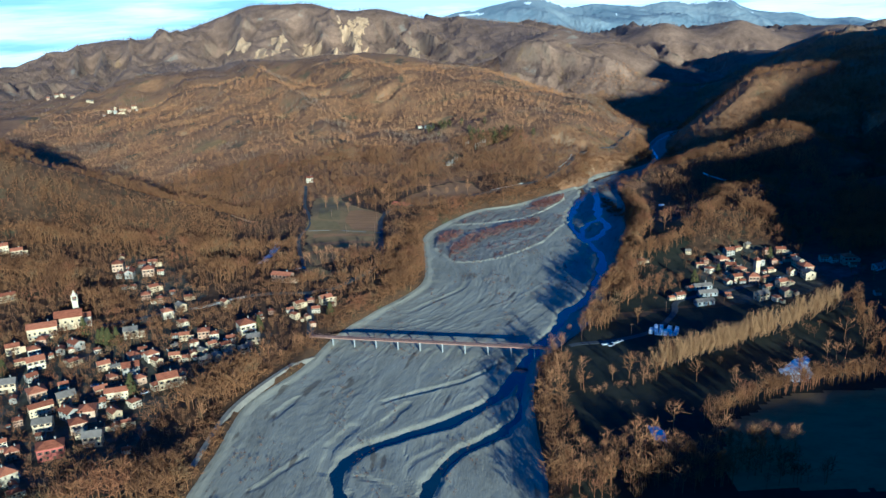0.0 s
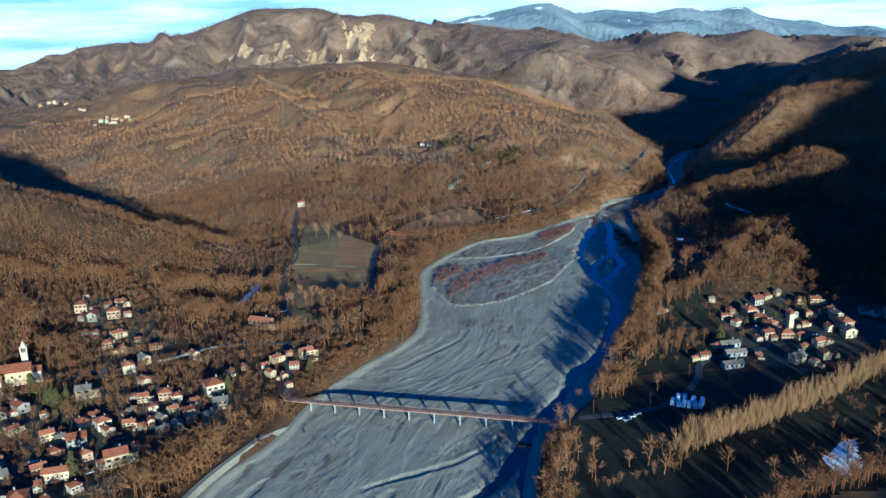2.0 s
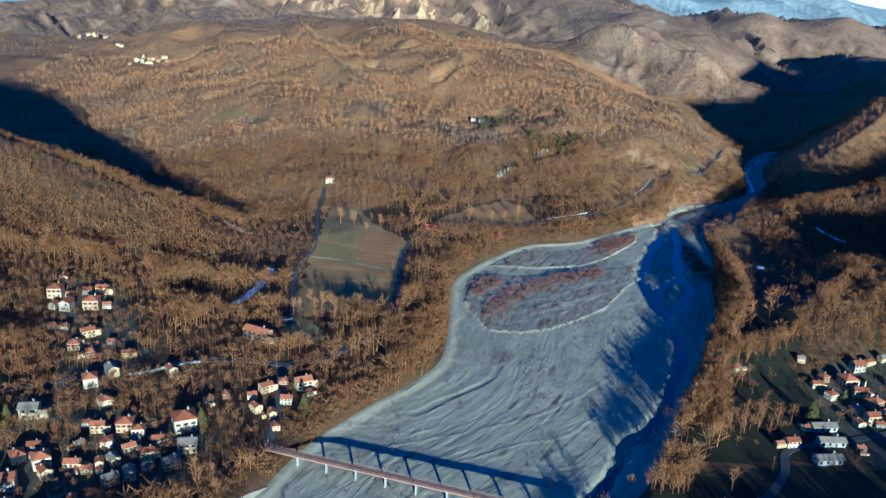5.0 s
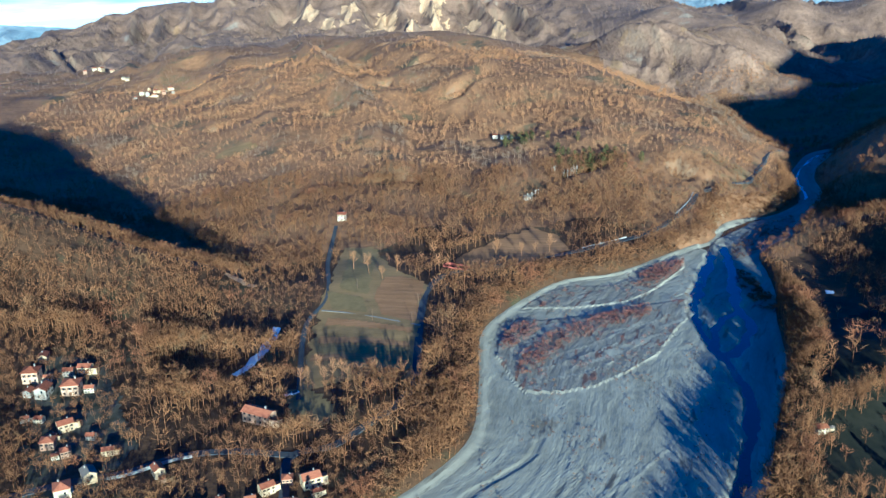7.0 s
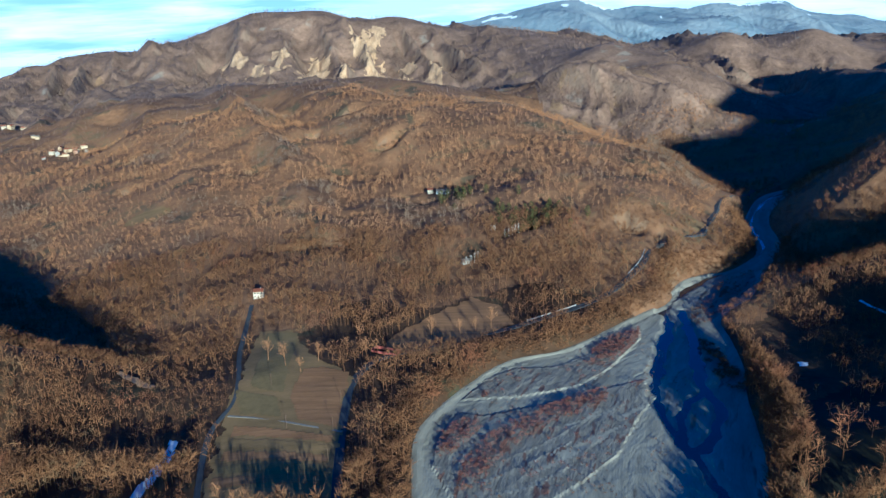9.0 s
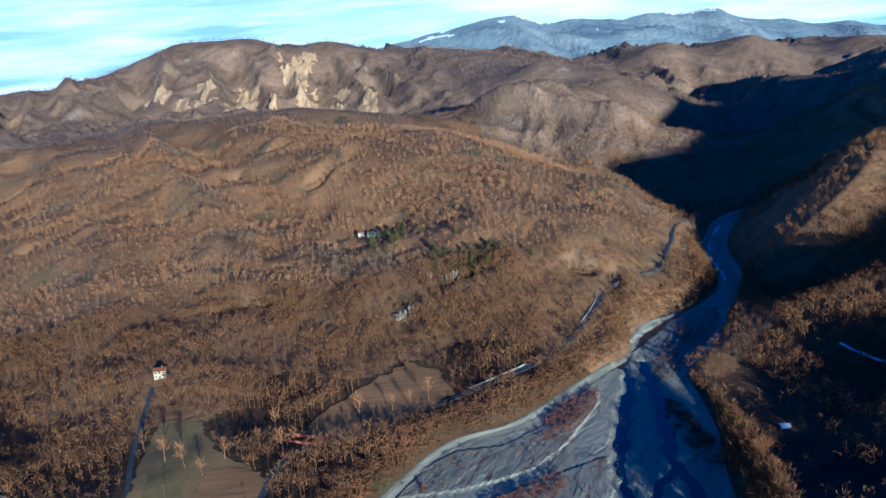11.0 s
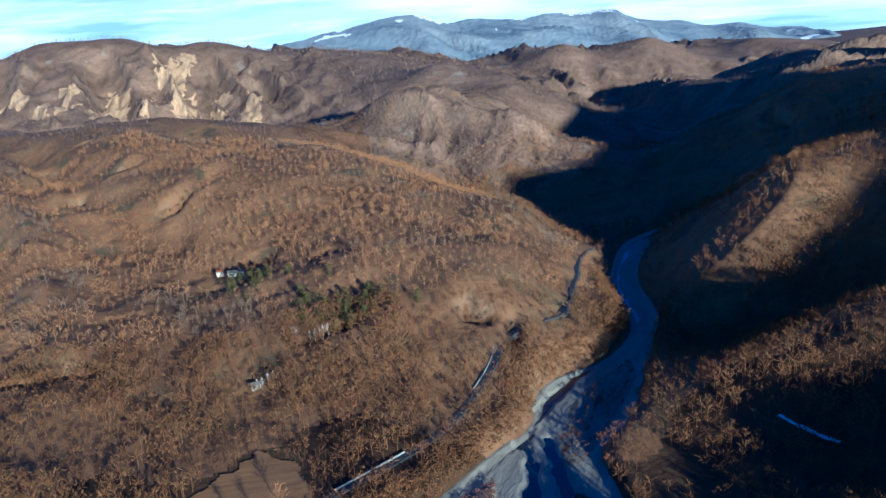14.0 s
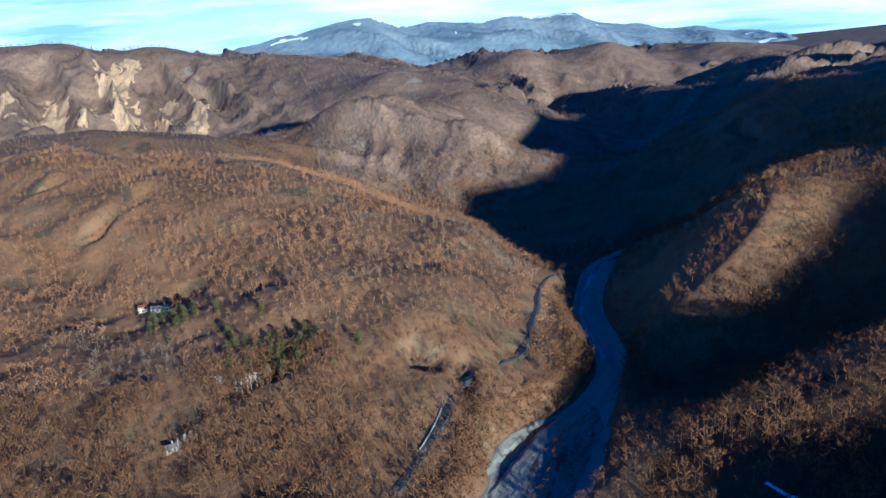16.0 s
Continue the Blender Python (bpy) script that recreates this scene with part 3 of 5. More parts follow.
ISLES = [[(1, 474), (4, 501), (15, 524), (29, 521), (47, 527), (68, 534), (95, 546), (120, 556), (122, 535), (108, 513), (91, 479), (72, 458), (53, 441), (36, 434), (16, 433), (10, 445), (6, 461)],
         [(17, 539), (32, 564), (50, 577), (73, 577), (95, 592), (113, 616), (134, 628), (131, 612), (104, 572), (85, 553), (66, 546), (45, 541)]]
SAND_LINES = [[(11, 438), (36, 435), (53, 441), (72, 458), (91, 479), (108, 513), (122, 535), (125, 562)], [(30, 473), (60, 493), (88, 520)], [(18, 536), (50, 541), (66, 546), (85, 553), (108, 578), (131, 612)],
              [(8, 452), (14, 478), (26, 500)], [(-48, 219), (-55, 194), (-65, 171), (-78, 153), (-90, 135)], [(-43, 222), (-42, 249), (-33, 282), (-21, 304)], [(-35, 210), (-5, 221), (7, 244), (31, 268)], [(-29, 305), (35, 339), (75, 378), (99, 418)], [(-53, 163), (-44, 180), (-30, 196)], [(-17, 222), (-14, 250), (-4, 272)],
              [(4, 298), (30, 315), (52, 325), (77, 355)], [(-16, 310), (-13, 335), (-6, 348)], [(20, 455), (45, 472), (70, 490)], [(22, 445), (50, 455), (66, 470)]]
sandy = np.zeros(rx.shape)
for isle in ISLES:
    rz += 0.5 * inside(rx, ry, isle)
for line in SAND_LINES:
    d, s = off_line(rx + (fbm(rx / 7, ry / 7, 2, 72) - 0.5) * 3, ry, spline(line, 40))
    sandy = np.maximum(sandy, 1 - smooth(0.3, 1.3, d))
rz += 0.12 * sandy
edge = np.minimum(ra[:, :, 0], 1 - ra[:, :, 0]) * width[:, None]
rz += 0.9 * (1 - smooth(0, 6, edge)) - 2.5 * (1 - smooth(-4.5, -1, edge))
riverbed = new("riverbed", fill_mesh("riverbed", np.stack([rx, ry, rz], -1).reshape(-1, 3), grid_faces(R_ROWS, R_COLS), np.stack([ru, rv], -1).reshape(-1, 2)))
for m in (M_GRAVEL, M_SAND, M_ISLE):
    riverbed.data.materials.append(m)
kind = np.zeros(rx.shape, np.int32)
for isle in ISLES:
    kind[inside(rx + (fbm(rx / 6, ry / 6, 2, 97) - 0.5) * 9, ry, isle)] = 2
kind[(kind == 2) & (ridged((rx * 0.55 - ry * 0.83) / 15, (rx + ry) / 110, 2, 165) > 0.88)] = 1
kind[(sandy > 0.6) & (fbm(rx / 11, ry / 11, 2, 96) > 0.4)] = 1
BARS = [[(167, 626), (175, 657), (206, 705), (245, 734), (239, 710), (210, 670), (184, 638)],
        [(166, 609), (174, 600), (177, 547), (173, 534), (164, 541), (160, 570)]]
for bar in BARS:
    kind[inside(rx, ry, bar)] = 2
kind[(levee > 0.5) & (fbm(rx / 14, ry / 14, 2, 98) > 0.47)] = 1
kind[(edge > 1.5) & (edge < 2.6 + 2.4 * value_noise(rv / 15, ru * 0, 99)) & (ra[:, :, 0] < 0.5) & (ry > 130) & (ry < 560)] = 1
riverbed.data.polygons.foreach_set("material_index", kind[:-1, :-1].ravel())
riverbed.data.polygons.foreach_set("use_smooth", np.zeros(len(riverbed.data.polygons), bool))
tagged(riverbed, "wide grey gravel river bed with braided runnels", "river bed", kind="structure")

wx, wy = rxy[::6, ::8, 0], rxy[::6, ::8, 1]
water = new("water", fill_mesh("water", np.stack([wx, wy, bed(wy) - 0.8], -1).reshape(-1, 3), grid_faces(*wx.shape)))
water.data.materials.append(M_WATER)
tagged(water, "dark blue shallow river water in narrow channels", "water", kind="structure")


# ---- patches and strips laid over the ground ----
def sheet_height(x, y):
    """The height of the ground sheet itself, between its rows and columns."""
    r = np.clip(np.searchsorted(G_Y, y, "right") - 1, 0, len(G_Y) - 2)
    v = (y - G_Y[r]) / (G_Y[r + 1] - G_Y[r])
    total = 0.0
    for row, w in ((r, 1 - v), (r + 1, v)):
        q = (x - 60) / (760 + np.clip(G_Y[row] - 350, 0, None) * 0.72)
        c = np.clip(np.searchsorted(G_S, q, "right") - 1, 0, len(G_S) - 2)
        u = np.clip((q - G_S[c]) / (G_S[c + 1] - G_S[c]), 0, 1)
        total = total + w * (gz[row, c] * (1 - u) + gz[row, c + 1] * u)
    return total


def patch(name, poly, material, label, category, step=2.5, rise=0.25, ragged=3.0, seed=0, torn=0.0):
    """Ground of another cover inside a polygon, with an uneven edge, draped over the land."""
    p = np.array(poly, float)
    xs, ys = np.arange(p[:, 0].min() - 4, p[:, 0].max() + 4, step), np.arange(p[:, 1].min() - 4, p[:, 1].max() + 4, step)
    x, y = np.meshgrid(xs, ys)
    qx, qy = x + (fbm(x / 9, y / 9, 2, 80 + seed) - 0.5) * 2 * ragged, y + (fbm(x / 9, y / 9, 2, 90 + seed) - 0.5) * 2 * ragged
    keep = inside(qx, qy, poly)
    if torn:
        keep &= ridged((x + 0.16 * y) / 21 + 2 * fbm(x / 40, y / 40, 2, 59), y / 130, 3, 60 + seed) > torn
    f = grid_faces(*x.shape)
    k = keep.ravel()
    f = f[k[f].sum(1) >= 3]
    used, back = np.unique(f.ravel(), return_inverse=True)
    v = np.stack([x, y, sheet_height(x, y) + rise], -1).reshape(-1, 3)[used]
    ob = new(name, fill_mesh(name, v, back.reshape(-1, 4)))
    ob.data.materials.append(material)
    return tagged(ob, label, category, kind="structure")


def strip(name, line, wide, material, label, category, rise=0.4, smoothing=14):
    """A road or track along a line, level across."""
    c = spline(line, max(8, int(sum(math.dist(a, b) for a, b in zip(line, line[1:])) / 4)))
    z = height(c[:, 0], c[:, 1])
    for _ in range(smoothing):
        z = np.r_[z[0], (z[:-2] + z[1:-1] + z[2:]) / 3, z[-1]]
    t = np.gradient(c, axis=0)
    nrm = np.stack([-t[:, 1], t[:, 0]], 1) / np.hypot(*t.T)[:, None]
    v = []
    for off, drop in ((-wide / 2 - 1.5, 2.5), (-wide / 2, 0), (wide / 2, 0), (wide / 2 + 1.5, 2.5)):
        v.append(np.c_[c + nrm * off, z + rise - drop])
    v = np.stack(v, 1).reshape(-1, 3)
    ob = new(name, fill_mesh(name, v, grid_faces(len(c), 4), flat=True))
    ob.data.materials.append(material)
    tagged(ob, label, category, kind="structure")
    return c, z + rise, nrm


FIELD_WEST = [(-112, 626), (-90, 624), (-70, 582), (-41, 552), (-43, 500), (-39, 430), (-57, 436), (-100, 418), (-106, 488)]
FIELD_EAST = [(-58, 634), (-13, 658), (28, 680), (50, 648), (25, 627), (-24, 592)]
FIELD_RIGHT = [(124, 160), (173, 189), (224, 191), (300, 190), (280, 90), (110, 110)]
MEADOW_RIGHT = [(62, 262), (110, 278), (150, 300), (205, 296), (235, 270), (170, 250), (110, 225), (66, 240)]
FIELD_UP = [(-26, 884), (14, 888), (10, 908), (-28, 906)]
FIELD_HILL = [(-300, 905), (-262, 893), (-252, 918), (-272, 930), (-296, 926)]
FIELD_RUIN = [(-56, 626), (-28, 594), (-66, 584), (-84, 612)]
FIELD_EAST = [(-30, 604), (-11, 629), (29, 674), (46, 656), (52, 626), (27, 602), (-8, 581), (-26, 586)]
MEADOW_WEST = [(-108, 424), (-85, 417), (-74, 396), (-82, 385), (-97, 394)]
patch("field_west", FIELD_WEST, M_FIELD, "flat brown-green winter pasture in plots", "field", step=1.2)
patch("field_green", [(-106, 623), (-84, 618), (-81, 566), (-80, 536), (-100, 545)], M_GRASS, "olive green pasture plot", "field", step=1.2, rise=0.4, ragged=1.0, seed=2)
patch("field_low", [(-108, 544), (-82, 532), (-76, 511), (-100, 518)], M_GRASS, "olive green pasture strip beside the lane", "field", step=1.2, rise=0.4, ragged=1.0, seed=3)
patch("field_plough_high", [(-74, 563), (-62, 567), (-46, 560), (-46, 497), (-68, 507), (-76, 532)], M_PLOUGH, "bare brown soil plot", "field", step=1.2, rise=0.4, ragged=1.0, seed=4)
for k in range(6):
    a, b = 508 - 11.5 * k, 489 - 8.2 * k
    patch("field_strip_%d" % (k + 1), [(-101, a), (-46, b), (-46, b - 6.6), (-101, a - 9.6)], (M_PLOUGH, M_FIELD, M_PLOUGH, M_GRASS, M_PLOUGH, M_FIELD)[k], "narrow furrowed strip of brown soil", "field", step=1.6, rise=0.4, ragged=0.6, seed=30 + k)
patch("meadow_west", MEADOW_WEST, M_GRASS, "small olive meadow beside a farm", "field", seed=1)
patch("field_east", FIELD_EAST, M_PLOUGH, "reddish brown fallow field below the wood", "field", step=1.1, rise=0.6, seed=5)
patch("rock_ledge", [(-181, 570), (-170, 566), (-157, 558), (-160, 553), (-172, 558), (-182, 564)], M_SCAR, "pale bare rock ledge at the end of a wooded spur", "slope", step=1.2, rise=0.6, ragged=2.5, seed=19)
patch("field_right", FIELD_RIGHT, M_FIELD, "dim flat meadow beside the river", "field", seed=6)
patch("meadow_right", MEADOW_RIGHT, M_MEADOWSHADE, "dark meadow below the hamlet with shade in its colour", "field", seed=7)
patch("field_up", FIELD_UP, M_PLOUGH, "small clearing below a farmhouse", "field", seed=8)
patch("field_hill", FIELD_HILL, M_FIELD, "pale clearing on the wooded slope", "field", seed=9)

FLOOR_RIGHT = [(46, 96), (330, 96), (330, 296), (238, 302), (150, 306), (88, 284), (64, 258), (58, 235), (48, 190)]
# Dark sheet over the right-hand floor, standing in for the shade there.
patch("floor_right", FLOOR_RIGHT, M_MEADOWSHADE, "valley floor coloured near black for deep shade", "ground", rise=0.12, seed=17)
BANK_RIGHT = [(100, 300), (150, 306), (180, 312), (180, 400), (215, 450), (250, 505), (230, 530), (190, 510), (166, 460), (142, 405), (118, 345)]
# Same dark cover where bank and belt trees would shade the terrace.
patch("bank_right", BANK_RIGHT, M_MEADOWSHADE, "scrubby terrace above the bank coloured dark for shade", "ground", rise=0.15, seed=18)
POND_WEST = [(-139, 440), (-136, 452), (-134, 466), (-132, 484), (-132, 501), (-127, 500), (-126, 482), (-128, 464), (-131, 450), (-134, 438)]
YARDS_WEST = [(-262, 300), (-205, 318), (-150, 312), (-100, 296), (-104, 268), (-134, 236), (-146, 196), (-150, 140), (-230, 130), (-262, 200)]
YARDS_TOP = [(-245, 440), (-205, 440), (-160, 366), (-160, 318), (-190, 322), (-220, 380)]
YARDS_EAST = [(180, 312), (205, 296), (262, 330), (296, 352), (290, 380), (246, 408), (210, 408), (180, 394)]
patch("yards_west", YARDS_WEST, M_YARD, "gardens and paved yards between village houses, coloured darker for shade", "yards", seed=14)
patch("yards_top", YARDS_TOP, M_YARD, "gardens and yards of the upper hamlet, coloured darker for shade", "yards", seed=15)
patch("yards_east", YARDS_EAST, M_YARD, "gardens and yards between houses, coloured darker for shade", "yards", seed=16)

SCARS = [
    [(-449, 1930), (-473, 2007), (-424, 2000), (-393, 1958), (-401, 1925), (-426, 1915)],
    [(-383, 1860), (-372, 1915), (-353, 1990), (-300, 1965), (-300, 1897), (-325, 1825)],
    [(-290, 1820), (-284, 1893), (-280, 2061), (-222, 1990), (-230, 1952), (-226, 1830)],
    [(-196, 2114), (-164, 2220), (-118, 2190), (-130, 2123), (-130, 2025), (-146, 1935), (-178, 2013)],
    [(-150, 1950), (-116, 2035), (-112, 1988), (-80, 1840), (-130, 1830), (-148, 1885)],
    [(-28, 1820), (-30, 1960), (15, 1975), (22, 1853), (6, 1815)],
    [(-90, 1860), (-76, 2025), (-48, 2045), (-45, 1985), (-56, 1880)],
    [(-205, 1830), (-196, 1860), (-188, 1995), (-166, 1890), (-172, 1830)],
    [(56, 1810), (71, 1880), (88, 1850), (80, 1790)],
    [(267, 1360), (325, 1625), (332, 1420), (320, 1385)],
    [(197, 968), (222, 1050), (262, 1058), (235, 1000), (214, 944)],
    [(156, 1325), (150, 1368), (180, 1345), (177, 1305)],
    [(234, 1279), (251, 1320), (257, 1274), (244, 1250)],
    [(181, 1255), (181, 1298), (195, 1320), (201, 1270)],
    [(302, 1148), (330, 1163), (351, 1169), (312, 1133)],
    [(232, 947), (258, 977), (269, 905), (246, 893), (231, 911)],
    [(-790, 2010), (-740, 2030), (-715, 1980), (-750, 1950)],
]
for k, scar in enumerate(SCARS):
    patch("bare_slope_%d" % (k + 1), scar, M_SCAR if k < 8 else M_SOIL, "bare pale eroded clay slope among woods", "slope", step=2.0, rise=0.7, ragged=9.0, seed=20 + k, torn=0.5 if k < 8 else 0.62)

# smaller tan patches of bare soil on the spurs and the river cliff: centre and half widths
BARE = [(222, 1025, 24, 15), (238, 935, 20, 26), (252, 905, 10, 16), (160, 992, 11, 13), (324, 1574, 28, 15), (414, 1385, 15, 13),
        (347, 1163, 22, 13), (277, 1187, 9, 20), (195, 1382, 18, 11), (332, 1196, 7, 16), (201, 1262, 8, 18), (165, 1766, 26, 20), (175, 709, 8, 12), (60, 1700, 20, 26), (120, 1660, 14, 20), (20, 1960, 16, 30), (90, 1900, 14, 24)]
for k, (cx, cy, a, b) in enumerate(BARE):
    ring = [(cx + a * math.cos(q * 0.7), cy + b * math.sin(q * 0.7)) for q in range(9)]
    patch("bare_patch_%d" % (k + 1), ring, M_SOIL, "tan patch of bare soil on a wooded slope", "slope", step=1.3, rise=0.3, ragged=8.0, seed=40 + k, torn=0.55)

ROADS = {
    "road_fields": ([(-49, 405), (-41, 426), (-42, 464), (-44, 507), (-43, 548), (-33, 575), (0, 596), (47, 618), (67, 630), (102, 653), (120, 668), (138, 690), (158, 720), (172, 750),
                     (193, 759), (213, 771), (228, 800), (244, 832), (262, 875), (290, 915), (330, 975)], 4.2),
    "road_low": ([(-80, 290), (-84, 330), (-88, 362), (-72, 371), (-61, 387), (-49, 405)], 4.0),
    "road_village": ([(-215, 318), (-173, 341), (-158, 346), (-139, 359), (-118, 364), (-88, 362)], 4.2),
    "road_right": ([(58, 249), (74, 259), (97, 261), (123, 271), (144, 297), (152, 316), (190, 330), (240, 350)], 3.6),
    "road_lane": ([(-96, 410), (-112, 505), (-106, 530), (-108, 552), (-118, 600), (-124, 665)], 2.6),
}
ROAD_LINES = []
for road, (line, wide) in ROADS.items():
    ROAD_LINES.append((strip(road, line, wide, M_ROAD, "narrow grey asphalt valley road", "road"), wide))
ROAD_LINES.append((strip("track_fields", [(-106, 518), (-82, 510), (-63, 501), (-43, 493)], 1.4, M_TRACK, "pale gravel farm track across the fields", "track"), 2.0))
ROAD_LINES.append((strip("track_bank", [(-118, 150), (-110, 205), (-88, 250), (-76, 268)], 2.4, M_TRACK, "pale gravel track on the river bank", "track"), 2.4))

# snowy leftovers and ponds
patch("snow_strip", [(267, 614), (268.6, 614), (282, 586), (279.8, 586)], M_SNOW, "strip of old snow on a shaded track", "snow", step=0.6, ragged=0.5, seed=11)
patch("pond_west", POND_WEST, M_SNOW, "icy pale stream pool in the shade", "water", step=1.0, ragged=1.2, seed=12)
patch("pond_right", [(172, 200), (174, 213), (184, 222), (191, 228), (199, 228), (193, 216), (190, 206), (180, 198)], M_SNOW, "small frozen pond in the shade", "water", step=1.5, ragged=1.5, seed=13)

patch("snow_spot", [(210, 563), (216, 562), (214, 556), (209, 556)], M_SNOW, "small patch of old snow in deep shade", "snow", step=0.8, ragged=0.8, seed=9)
patch("pond_south", [(91, 164), (98, 161), (96, 148), (90, 151)], M_SNOW, "small frozen puddle in the shade", "water", step=0.8, ragged=1.5, seed=10)

# ---- the snowy range on the horizon ----
def far_range(name, crest, depth, foot, label, seed, snow, cols=500, count=60):
    """A long mountain side falling towards the valley in spurs, with old snow near its crest."""
    c = spline(crest, cols)
    c[:, 2] += (fbm(c[:, 0] / 90, c[:, 0] * 0, 4, seed + 2) - 0.5) * 16
    s = (np.linspace(0, 1, count) ** 1.4)[::-1, None]
    x, y = c[None, :, 0] * (1 - 0.1 * s), c[None, :, 1] - depth * s
    spur = ridged((x + 0.5 * y) / 420 + 0.6 * fbm(x / 500, y / 500, 2, seed), y / 1600, 4, seed + 6) - 0.62
    z = foot + (c[None, :, 2] - foot) * (1 - s) ** 1.15 + smooth(0, 0.25, s) * spur * 190
    ob = new(name, fill_mesh(name, np.stack([x, y, z], -1).reshape(-1, 3), grid_faces(count, cols)))
    ob.data.materials.append(M_HAZEHILL)
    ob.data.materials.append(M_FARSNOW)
    x, y, z = x[1:, 1:], y[1:, 1:], z[1:, 1:]
    patchy = fbm(x / 150, y / 60, 4, seed + 9) - 0.5
    ob.data.polygons.foreach_set("material_index", (z - c[None, 1:, 2] + 190 * patchy > snow).astype(np.int32).ravel())
    return tagged(ob, label, "mountains", kind="structure")


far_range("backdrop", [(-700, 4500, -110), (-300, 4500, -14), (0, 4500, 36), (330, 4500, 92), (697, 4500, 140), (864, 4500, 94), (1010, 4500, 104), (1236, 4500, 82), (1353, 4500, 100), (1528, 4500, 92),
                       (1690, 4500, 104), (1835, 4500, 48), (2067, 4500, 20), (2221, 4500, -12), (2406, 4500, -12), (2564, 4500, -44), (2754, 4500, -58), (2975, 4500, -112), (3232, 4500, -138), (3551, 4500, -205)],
          1500, -330, "distant mountain range with haze blue in its colour and snow on its crest", 5, 27, 700, 46)
far_range("backdrop_west", [(-4400, 4400, -60), (-3600, 4400, -120), (-3000, 4400, -150), (-2650, 4400, -118), (-2350, 4400, -128), (-2000, 4400, -160), (-1500, 4400, -220)], 700, -460, "distant low hills with haze blue in their colour", 11, 500, 240, 20)

# ---- building blocks ----
def link(name, me, parent=None, material=None, label=""):
    ob = new(name, me)
    if material and not me.materials:
        me.materials.append(material)
    if parent:
        ob.parent = parent
    if label:
        ob["label"] = label
    return ob


def empty(name, m, label, category, group=""):
    ob = new(name)
    ob.empty_display_size = 0.5
    ob.matrix_basis = m
    return tagged(ob, label, category, group)


def add_box(bm, x0, x1, y0, y1, z0, z1, bevel=0.0):
    made = bmesh.ops.create_cube(bm, size=1, matrix=Matrix.Translation(((x0 + x1) / 2, (y0 + y1) / 2, (z0 + z1) / 2)) @ Matrix.Diagonal((x1 - x0, y1 - y0, z1 - z0, 1)))
    if bevel:
        edges = list({e for v in made["verts"] for e in v.link_edges})
        bmesh.ops.bevel(bm, geom=edges, offset=bevel, segments=1, affect="EDGES", profile=0.5)


def from_bm(name, bm):
    me = bpy.data.meshes.new(name)
    bm.to_mesh(me)
    bm.free()
    return me


def box_mesh(name, *args):
    bm = bmesh.new()
    add_box(bm, *args)
    return from_bm(name, bm)


def prism_mesh(name, outline, x0, x1):
    """An outline in y, z drawn out along x."""
    bm = bmesh.new()
    a, b = [bm.verts.new((x0, y, z)) for y, z in outline], [bm.verts.new((x1, y, z)) for y, z in outline]
    bm.faces.new(a[::-1]), bm.faces.new(b)
    n = len(outline)
    for k in range(n):
        bm.faces.new((a[k], a[(k + 1) % n], b[(k + 1) % n], b[k]))
    bmesh.ops.recalc_face_normals(bm, faces=bm.faces)
    return from_bm(name, bm)


def on_ground(x, y):
    return float(height(np.array([x]), np.array([y]))[0])

# ---- houses: a few kinds, each built once with its parts ----
WINDOW = box_mesh("window", -0.55, 0.55, -0.04, 0.06, 0, 1.35)
WINDOW.materials.append(M_GLASS)
SHUTTER = box_mesh("shutter", -0.27, 0.27, -0.05, 0.05, 0, 1.4)
SHUTTER.materials.append(M_SHUTTER)
DOOR = box_mesh("door", -0.6, 0.6, -0.05, 0.06, 0, 2.1, 0.02)
DOOR.materials.append(M_SHUTTER)


